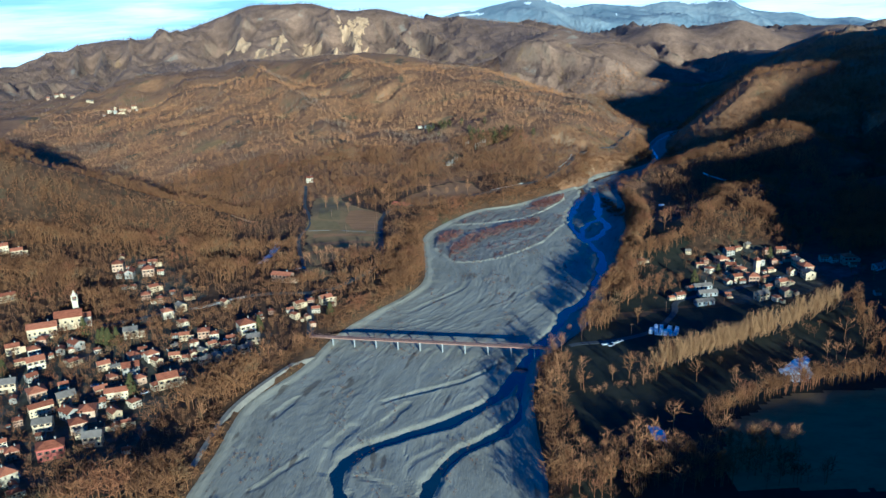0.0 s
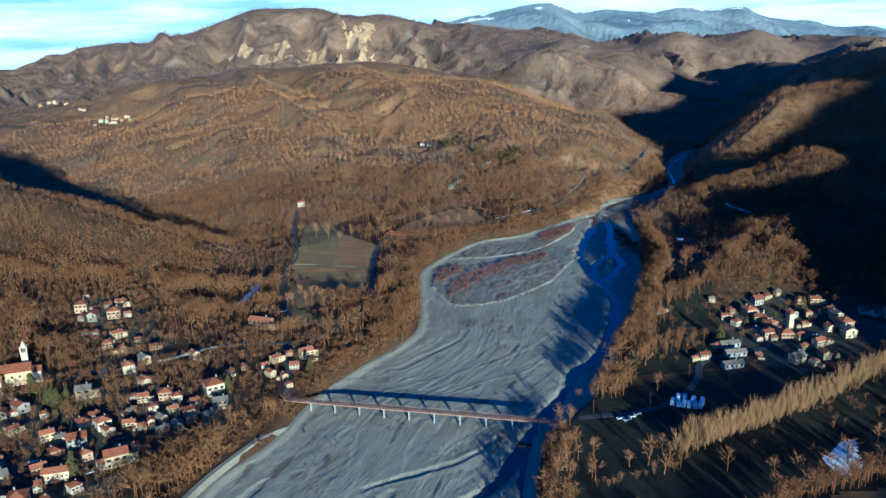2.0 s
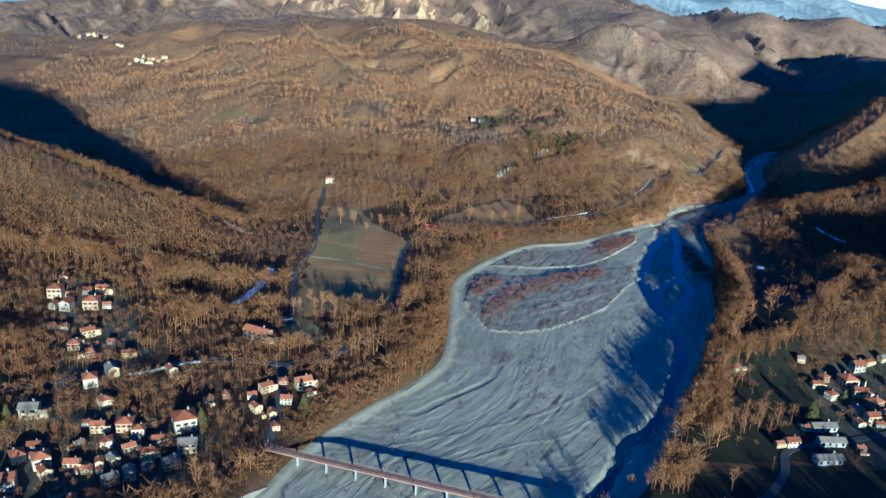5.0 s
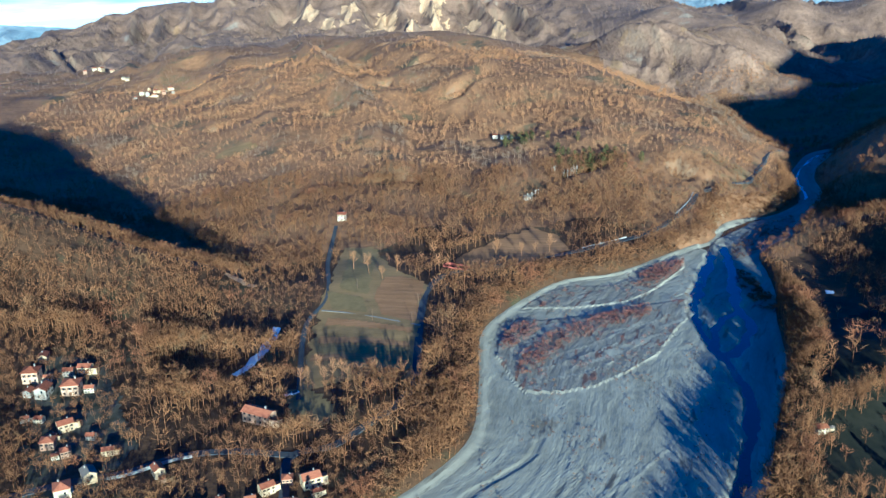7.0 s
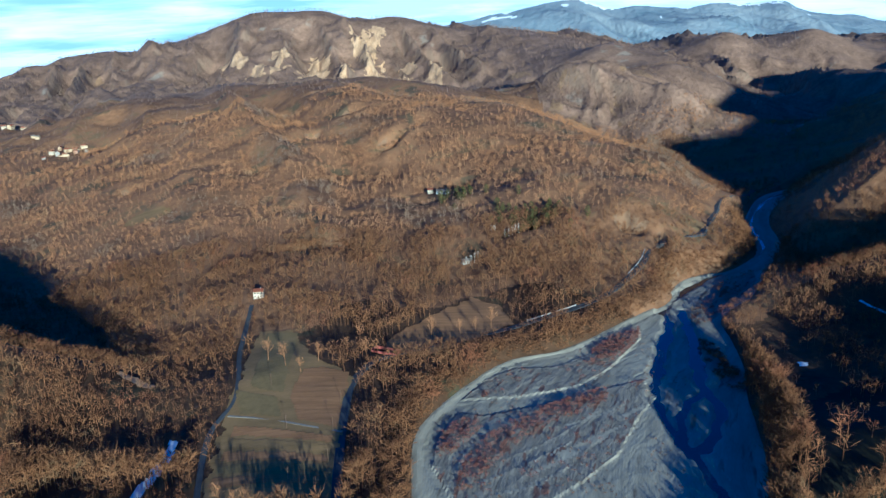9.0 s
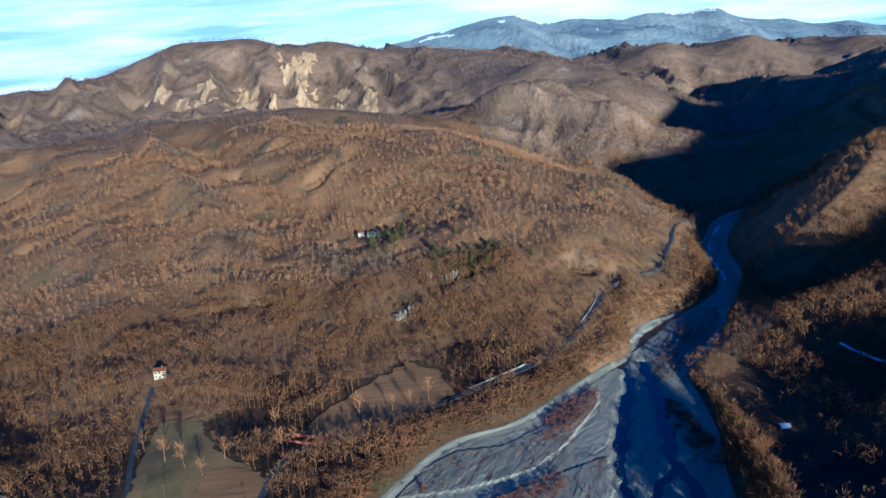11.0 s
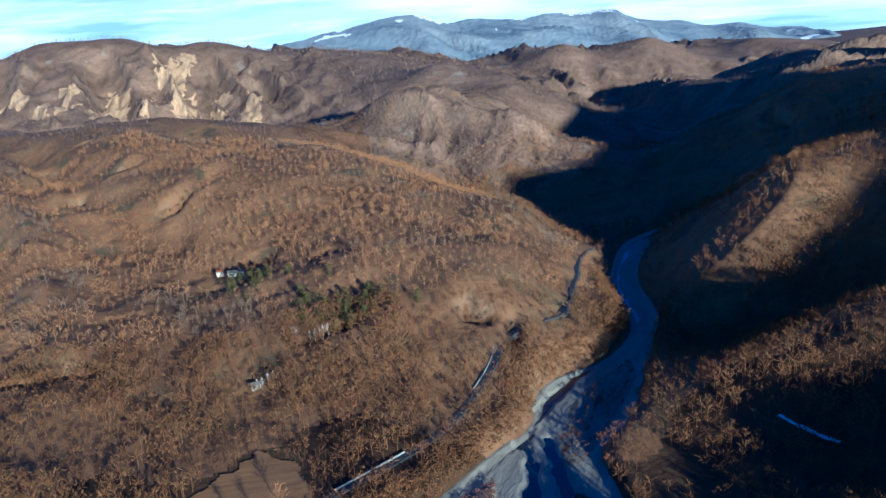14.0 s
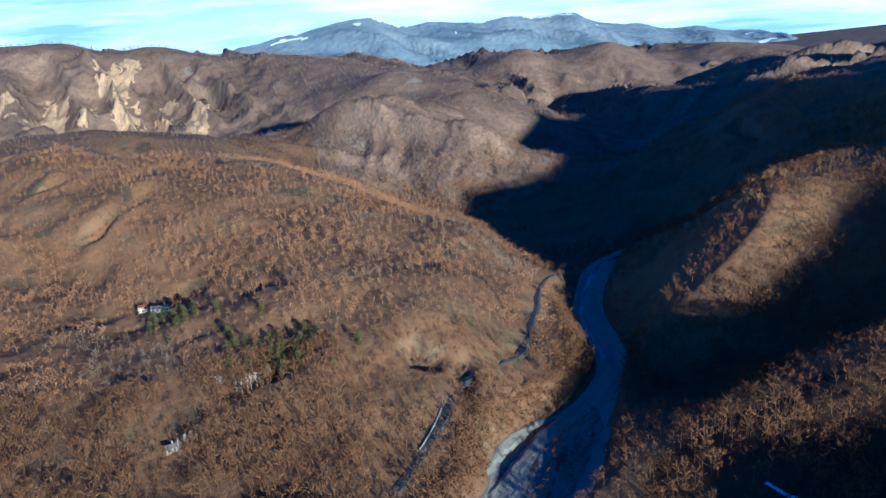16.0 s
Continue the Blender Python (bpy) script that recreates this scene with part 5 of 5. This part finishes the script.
def sown(x0, x1, y0, y1, step, seed, keep=None):
    """Places on a shaken grid that lie on no river, field, road or house."""
    rnd = np.random.default_rng(seed)
    x, y = np.meshgrid(np.arange(x0, x1, step), np.arange(y0, y1, step))
    x, y = x.ravel() + rnd.uniform(-0.6, 0.6, x.size) * step, y.ravel() + rnd.uniform(-0.6, 0.6, x.size) * step
    ok = np.ones(x.shape, bool)
    if keep is not None:
        ok &= keep(x, y)
    x, y = x[ok], y[ok]
    ok = river_off(x, y) > 1.0
    for poly in CLEAR:
        ok &= ~inside(x, y, poly)
    for (c, _, _), wide in ROAD_LINES:
        ok &= off_line(x, y, c[::3])[0] > wide / 2 + 2.0
    for hx, hy, r in HOUSES:
        ok &= (x - hx) ** 2 + (y - hy) ** 2 > r * r
    return x[ok], y[ok]


def in_view(x, y):
    """The land within the camera's view along its flight."""
    return (x > -70 - 0.57 * (y + 190)) & (x < np.maximum(90 + 0.57 * (y + 190), 170 + 1.02 * (y - 310)))


def wood(x, y):
    """Where trees grow: nearly all of the slopes, thinner on the valley floor and in the villages."""
    n = fbm(x / 55, y / 55, 3, 130)
    village = ((x + 175) / 90) ** 2 + ((y - 255) / 130) ** 2 < 1
    east = ((x - 215) / 85) ** 2 + ((y - 350) / 65) ** 2 < 1
    floor_right = (x > 45) & (y < 300 + 0.3 * (x - 60)) & (y > 90)
    terrace = inside(x, y, BANK_RIGHT) | inside(x, y, [(178, 520), (235, 520), (262, 560), (256, 600), (215, 620), (182, 600)])
    shade_wood = (x > 215) & (x < 420) & (y > 540) & (y < 700)
    chance = np.where(floor_right, 0.1, np.where(terrace, 0.14, np.where(shade_wood, 0.85, np.where(village, 0.75, np.where(east, 0.3, 0.95)))))
    chance = np.where(fbm(x / 38, y / 38, 2, 150) > 0.66, chance * 0.55, chance)
    return in_view(x, y) & (value_noise(x * 3.1, y * 3.1, 140) < chance) & (n > 0.12)


def tallness(x, y, low, high, seed):
    """Tree heights that run in clumps of older and younger growth."""
    c = smooth(0.4, 0.6, fbm(x / 26, y / 26, 3, 170))
    tall = low + (high - low) * (0.75 * c + 0.25 * np.random.default_rng(seed).random(len(x)))
    home = np.full(len(x), 1e9)
    for hx, hy, _ in HOUSES:
        home = np.minimum(home, (x - hx) ** 2 + (y - hy) ** 2)
    return np.where(home < 26.0**2, np.minimum(tall, 4.6 + 0.15 * tall + np.sqrt(home) * 0.14), tall)


x, y = sown(-430, 420, 90, 470, 3.9, 31, wood)
rnd = np.random.default_rng(8)
grove("woodland_near", x, y, tallness(x, y, 4.5, 17.5, 1), NEAR, M_TWIGSHADE, "bare brown winter wood on the valley floor", seed=2)
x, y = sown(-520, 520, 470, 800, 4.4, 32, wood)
grove("woodland_slopes", x, y, tallness(x, y, 5.5, 12.5, 2), NEAR[:1] + MIDDLE, M_TWIGSHADE, "bare brown winter wood on the lower slopes", seed=3)
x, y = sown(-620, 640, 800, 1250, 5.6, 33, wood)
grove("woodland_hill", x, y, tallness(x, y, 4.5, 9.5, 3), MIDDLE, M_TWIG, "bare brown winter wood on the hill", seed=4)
x, y = sown(-1000, 900, 1250, 1800, 7.0, 34, wood)
grove("woodland_far", x, y, rnd.uniform(2.5, 5.5, len(x)), FAR, M_TWIGFAR, "far bare woods on the ridges", seed=5)
x, y = sown(150, 540, 1140, 1580, 4.8, 39, in_view)
grove("woodland_spur", x, y, rnd.uniform(3.5, 6.5, len(x)), FAR, M_TWIGFAR, "far bare woods on a craggy spur", seed=13)
x, y = sown(-1000, 900, 1800, 2330, 10.0, 38, in_view)
grove("woodland_massif", x, y, rnd.uniform(4, 9, len(x)), FAR, M_TWIGFAR, "far bare woods on the mountain side", seed=12)
x, y = sown(225, 620, 430, 1000, 6.4, 35, lambda x, y: in_view(x, y) & (fbm(x / 34, y / 34, 2, 181) > 0.38))
# Right-hand woods take the darkened twigs because their slopes lie in shade.
grove("woodland_right", x, y, rnd.uniform(6, 11, len(x)), MIDDLE + NEAR[:3], M_TWIGSHADE, "bare trees over the shaded slopes with bark coloured darker", seed=6)
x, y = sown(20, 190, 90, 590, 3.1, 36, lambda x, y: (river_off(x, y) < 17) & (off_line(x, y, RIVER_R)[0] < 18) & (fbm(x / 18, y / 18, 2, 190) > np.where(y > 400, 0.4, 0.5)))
grove("bank_wood", x, y, rnd.uniform(11, 17, len(x)) * np.where(y < 252, 0.62, np.where(y < 420, 0.78, 1.0)), TALL, M_TWIGSHADE, "tall bare trees along the shaded river bank", seed=7)

x, y = sown(-150, 290, 100, 860, 2.4, 37, lambda x, y: (river_off(x, y) < 15) & (off_line(x, y, RIVER_L)[0] < 16))
grove("bank_scrub", x, y, rnd.uniform(1.8, 5.5, len(x)), BUSH, M_TWIGSHADE, "brown scrub along the sunny river bank", "shrubs", seed=8)

# red willow scrub on the gravel islands
BAND = [(12, 450), (16, 475), (30, 499), (64, 530), (98, 548), (95, 529), (60, 506), (33, 476), (18, 450)]
LOBE = [(3, 478), (6, 505), (18, 518), (28, 509), (14, 486)]
for k, isle in enumerate(ISLES):
    p = np.array(isle)
    rn = np.random.default_rng(50 + k)
    x, y = rn.uniform(p[:, 0].min(), p[:, 0].max(), 5200), rn.uniform(p[:, 1].min(), p[:, 1].max(), 5200)
    red = inside(x, y, BAND) | inside(x, y, LOBE) if k == 0 else ridged((x * 0.55 - y * 0.83 + 40) / 17, (x + y) / 160, 2, 160) > 0.55
    ok = inside(x, y, isle) & (red | (rn.random(5200) < 0.03))
    x, y = x[ok], y[ok]
    grove("willow_scrub", x, y, rn.uniform(1.0, 3.0, len(x)), BUSH, M_RED, "reddish willow scrub on a gravel island", "shrubs", seed=60 + k, sink=-2.9)


for k, bar in enumerate(BARS):
    p = np.array(bar)
    rn = np.random.default_rng(54 + k)
    x, y = rn.uniform(p[:, 0].min(), p[:, 0].max(), 1500), rn.uniform(p[:, 1].min(), p[:, 1].max(), 1500)
    ok = inside(x, y, bar) & (fbm(x / 9, y / 9, 2, 161) > 0.42 + 0.1 * k)
    x, y = x[ok], y[ok]
    grove("bar_scrub", x, y, rn.uniform(0.8, 2.6, len(x)), BUSH, M_TWIGSHADE, "brown scrub on a shaded gravel bar", "shrubs", seed=64 + k, sink=-2.9)

# small dark shrubs scattered over the gravel
rn = np.random.default_rng(91)
x, y = rn.uniform(-130, 170, 9000), rn.uniform(100, 640, 9000)
ok = (river_off(x, y) < -3) & (fbm(x / 14, y / 40, 3, 195) > 0.6)
x, y = x[ok], y[ok]
grove("gravel_shrubs", x, y, rn.uniform(0.4, 1.7, len(x)), BUSH, M_TWIGSHADE, "small dark shrubs scattered over the gravel", "shrubs", seed=92, sink=-2.15)


# ---- single trees that stand out: trunk and crown each ----
def tree_thing(seed, tall, slim, bark, label, category="tree", group="", limbs=16, twigs=9, low=0.1):
    t, c = tree_shape(seed, limbs, twigs, slim=slim, twig_wide=0.009, stem=0.013, low=low, upright=low < 0.05)
    ob = empty("bare_tree", Matrix(), label, category, group)
    for part_name, tri in (("trunk", t), ("crown", c)):
        v = tri.reshape(-1, 3) * tall
        link(part_name, fill_mesh(part_name, v, np.arange(len(v)).reshape(-1, 3), flat=True), ob, bark)
    return ob


def stand(kinds, places, seed):
    rn = random.Random(seed)
    for k, (x, y) in enumerate(places):
        s = rn.uniform(0.8, 1.2)
        m = pose(x, y, on_ground(x, y) - 0.2, 0, 0, rn.uniform(0, 360)) @ Matrix.Diagonal((s, s, s, 1))
        if k < len(kinds):
            kinds[k].matrix_basis = m
        else:
            copy_thing(kinds[k % len(kinds)], m)


def row(a, b, n, wobble, seed):
    rn = random.Random(seed)
    return [(a[0] + (b[0] - a[0]) * (k + 0.5) / n + rn.uniform(-wobble, wobble), a[1] + (b[1] - a[1]) * (k + 0.5) / n + rn.uniform(-wobble, wobble)) for k in range(n)]


poplars = [tree_thing(700 + k, 14.5, 1.0, M_PALE, "tall bare sunlit poplar in a dense row", group="poplar row", limbs=20, twigs=10, low=0.01) for k in range(5)]
stand(poplars, row((112, 222), (148, 238), 34, 2.6, 1) + row((148, 238), (185, 257), 34, 2.4, 2) + row((185, 257), (244, 291), 34, 2.4, 3), 4)
grove_trees = [tree_thing(720 + k, 13.0, 0.9, M_TWIG, "bare tree with pale sunlit branches", group="riverside grove") for k in range(4)]
stand(grove_trees, row((48, 118), (100, 138), 24, 5, 5) + row((45, 132), (90, 150), 16, 4, 6) + row((118, 150), (150, 132), 14, 5, 7), 8)
bank_trees = [tree_thing(740 + k, 12.0, 1.1, M_TWIG, "broad bare tree on the river bank", group="bank trees") for k in range(5)]
stand(bank_trees, [(-100, 258), (-96, 264), (-92, 256), (-86, 268), (-104, 266), (-83, 272), (-110, 262), (62, 262), (66, 252), (60, 240), (72, 222), (68, 205), (78, 290), (94, 300), (100, 316),
                   (116, 330), (125, 352), (138, 384), (150, 408), (146, 372), (160, 430), (170, 445), (132, 338), (120, 316), (104, 224), (86, 212), (-118, 240), (-126, 226), (-130, 205), (-122, 190)], 9)
belt_trees = [tree_thing(745 + k, 11.0, 1.1, M_TWIG, "bare tree standing alone on the dark meadow", group="meadow trees", limbs=14, twigs=8) for k in range(5)]
stand(belt_trees, [(105, 215), (206, 225), (210, 223), (216, 225), (157, 200), (147, 200), (95, 283), (89, 284), (91, 286), (63, 269), (286, 328), (100, 205), (119, 154)] + row((50, 190), (66, 236), 14, 4, 31), 33)
BELTS = (row((120, 163), (150, 181), 38, 3.2, 21) + row((150, 181), (190, 196), 53, 3.2, 22) + row((190, 196), (240, 205), 57, 3.2, 23) + row((232, 215), (258, 300), 49, 6.5, 24) + row((110, 334), (156, 338), 49, 11.7, 25)
         + row((120, 350), (150, 400), 34, 9.1, 26) + row((150, 398), (192, 422), 57, 3.9, 27) + row((192, 422), (258, 512), 102, 4.5, 28) + row((46, 124), (140, 132), 95, 10.4, 29) + row((56, 112), (150, 118), 68, 9.1, 30)
         + row((245, 430), (312, 415), 26, 7.8, 32))
x, y = np.array(BELTS).T
grove("tree_belts", x, y, rnd.uniform(8, 15, len(x)), NEAR[:4] + SINGLE, M_TWIGSHADE, "belts of brown bare trees across the shaded meadows", seed=9)
bushes = [tree_thing(755 + k, 4.0, 1.6, M_TWIG, "low bare bush on the dark meadow", "bush", "meadow bushes", limbs=10, twigs=6) for k in range(3)]
stand(bushes, row((68, 198), (112, 212), 30, 3, 34) + row((80, 180), (150, 160), 14, 7, 35) + row((200, 250), (235, 300), 14, 8, 36), 37)
garden_trees = [tree_thing(775 + k, 10.5, 1.1, M_TWIGSHADE, "spreading bare garden tree between village houses", group="garden trees", limbs=14, twigs=8) for k in range(3)]
stand(garden_trees, [(-222, 332), (-216, 338), (-210, 330), (-204, 340), (-226, 342), (-198, 332), (-172, 300), (-150, 305), (-186, 285), (-130, 250), (-165, 243), (-205, 250), (-190, 210), (-150, 215), (-140, 228), (-120, 262),
                     (-160, 178), (-150, 190), (-142, 205), (-178, 152), (-215, 152), (205, 362), (236, 342), (260, 384), (180, 356)], 41)
birches = [tree_thing(760 + k, 8.5, 0.5, M_BIRCH, "white-stemmed birch on the wooded slope", group="birches") for k in range(2)]
stand(birches, [(61, 768), (64, 770), (66, 767), (69, 769), (58, 771), (48, 780), (50, 776), (32, 738), (35, 741), (29, 736)], 10)
field_trees = [tree_thing(770 + k, 13.0, 0.9, M_TWIG, "lone bare tree at a field edge", group="field trees") for k in range(3)]
stand(field_trees, [(-86, 424), (-82, 428), (-74, 426), (-67, 428), (-60, 426), (-95, 428), (-74, 560), (-84, 568), (-96, 578), (-66, 575), (-90, 436), (-78, 432), (-70, 430), (-64, 434), (-98, 424), (-54, 425), (-44, 600), (-50, 585), (-38, 580), (0, 606), (18, 612), (28, 616), (38, 620)], 11)


def evergreen_shape(seed, count=260, full=False):
    rn = np.random.default_rng(seed)
    h = rn.random(count) ** 0.8
    a, r = rn.random(count) * 6.283, (1.02 - h) * 0.3 * (0.5 + 0.5 * rn.random(count))
    r = np.sin(np.pi * np.clip(h, 0.06, 0.97)) ** 0.7 * 0.3 * (0.4 + 0.6 * rn.random(count)) if full else r
    p = np.stack([np.cos(a) * r, np.sin(a) * r, 0.1 + 0.9 * h], 1)
    d = np.stack([np.cos(a), np.sin(a), -0.5 + 0 * a], 1) * 0.09
    s = np.stack([-np.sin(a), np.cos(a), 0.3 * rn.normal(size=count)], 1) * 0.05
    return np.stack([p - s, p + s, p + d], 1)


EVERGREEN = [np.concatenate([tree_shape(800 + k, 2, 0, stem=0.03)[0], evergreen_shape(800 + k)]) for k in range(3)]
ROUND = [np.concatenate([tree_shape(810 + k, 2, 0, stem=0.03)[0], evergreen_shape(810 + k, 200, True)]) for k in range(4)]
firs = []
for k, tri in enumerate(EVERGREEN):
    ob = empty("fir_tree", Matrix(), "dark green conifer among village gardens", "tree", "village conifers")
    link("trunk", fill_mesh("trunk", tri[:3].reshape(-1, 3) * 12, np.arange(9).reshape(-1, 3), flat=True), ob, M_TWIG)
    link("crown", fill_mesh("crown", tri[3:].reshape(-1, 3) * 12, np.arange(3 * len(tri) - 9).reshape(-1, 3), flat=True), ob, M_GREEN)
    firs.append(ob)
stand(firs, [(-203, 290), (-199, 287), (-207, 293), (-196, 292), (-166, 222), (-247, 255), (-250, 230), (-112, 300), (196, 366), (240, 385), (172, 344), (-70, 318), (-240, 210), (-220, 305)], 12)
rn = np.random.default_rng(77)
x, y = np.r_[rn.normal(84, 16, 46), rn.normal(24, 14, 16)], np.r_[rn.normal(792, 13, 46), rn.normal(868, 9, 16)]
grove("evergreen_wood", x, y, rn.uniform(6, 10, len(x)), ROUND, M_GREEN, "clump of yellow-green evergreen trees in the bare wood", seed=78)

# ---- small things along the road and the fields ----
def wall_along(name, line, off, high, wide, material, label, category):
    """A low wall that follows a road's edge."""
    c, z, nrm = line
    a, b = c + nrm * off, c + nrm * (off + wide)
    v = np.stack([np.c_[a, z - 2.0], np.c_[a, z + high], np.c_[b, z + high], np.c_[b, z - 2.0]], 1).reshape(-1, 3)
    ob = new(name, fill_mesh(name, v, grid_faces(len(c), 4), flat=True))
    ob.data.materials.append(material)
    return tagged(ob, label, category)


ROAD_MAIN = ROAD_LINES[0][0]
near_cliff = (ROAD_MAIN[0][:, 0] > 60) & (ROAD_MAIN[0][:, 1] < 880)
for lo, hi in ((0.02, 0.14), (0.34, 0.47)):
    i = np.flatnonzero(near_cliff)
    i = i[int(lo * len(i)):int(hi * len(i))]
    wall_along("parapet", tuple(q[i] for q in ROAD_MAIN), 2.2, 0.8, 0.4, M_CONCRETE, "pale low parapet wall along the cliff road", "wall")

i = np.arange(len(ROAD_LINES[2][0][0]))
i = i[int(0.38 * len(i)):int(0.68 * len(i))]
wall_along("retaining_wall", tuple(q[i] for q in ROAD_LINES[2][0]), -2.6, 0.9, 0.5, M_CONCRETE, "pale concrete retaining wall along the village road", "wall")

ruin = empty("barn_ruin", pose(-27, 588, on_ground(-27, 588), 0, 0, -24), "roofless red-brown barn ruin at a field edge", "ruin")
for name, box in (("wall", (-8, 8, -3.2, -2.8, -1, 1.6)), ("wall", (-8, 8, 2.8, 3.2, -1, 2.1)), ("wall", (-8.4, -8, -3.2, 3.2, -1, 2.2)), ("wall", (8, 8.4, -3.2, 3.2, -1, 1.2)), ("wall", (-0.2, 0.2, -2.8, 2.8, -1, 1.4))):
    link(name, box_mesh(name, *box), ruin, M_REDWALL)
hut = gable_house(5.5, 4.2, 2.6, M_STONE, M_SLAB, "small stone hut in the wood")
hut.matrix_basis = pose(25, 740, on_ground(25, 740), 0, 0, 20)

post = bmesh.new()
bmesh.ops.create_cone(post, cap_ends=True, segments=6, radius1=0.12, radius2=0.08, depth=7.4, matrix=Matrix.Translation((0, 0, 3.5)))
POST = from_bm("pole", post)
POST.materials.append(M_SHUTTER)
ARM = box_mesh("crossarm", -0.9, 0.9, -0.07, 0.07, 6.6, 6.72)
ARM.materials.append(M_SHUTTER)
for k, (x, y) in enumerate([(-47, 440), (-47, 468), (-48, 496), (-47, 524), (-72, 500), (-88, 545), (-63, 452), (62, 258), (80, 264), (110, 268), (140, 300)]):
    ob = empty("utility_pole", pose(x, y, on_ground(x, y), 0, 0, 15 * (k % 3)), "grey utility pole beside the road", "utility pole", "utility poles")
    link("pole", POST, ob)
    link("crossarm", ARM, ob)
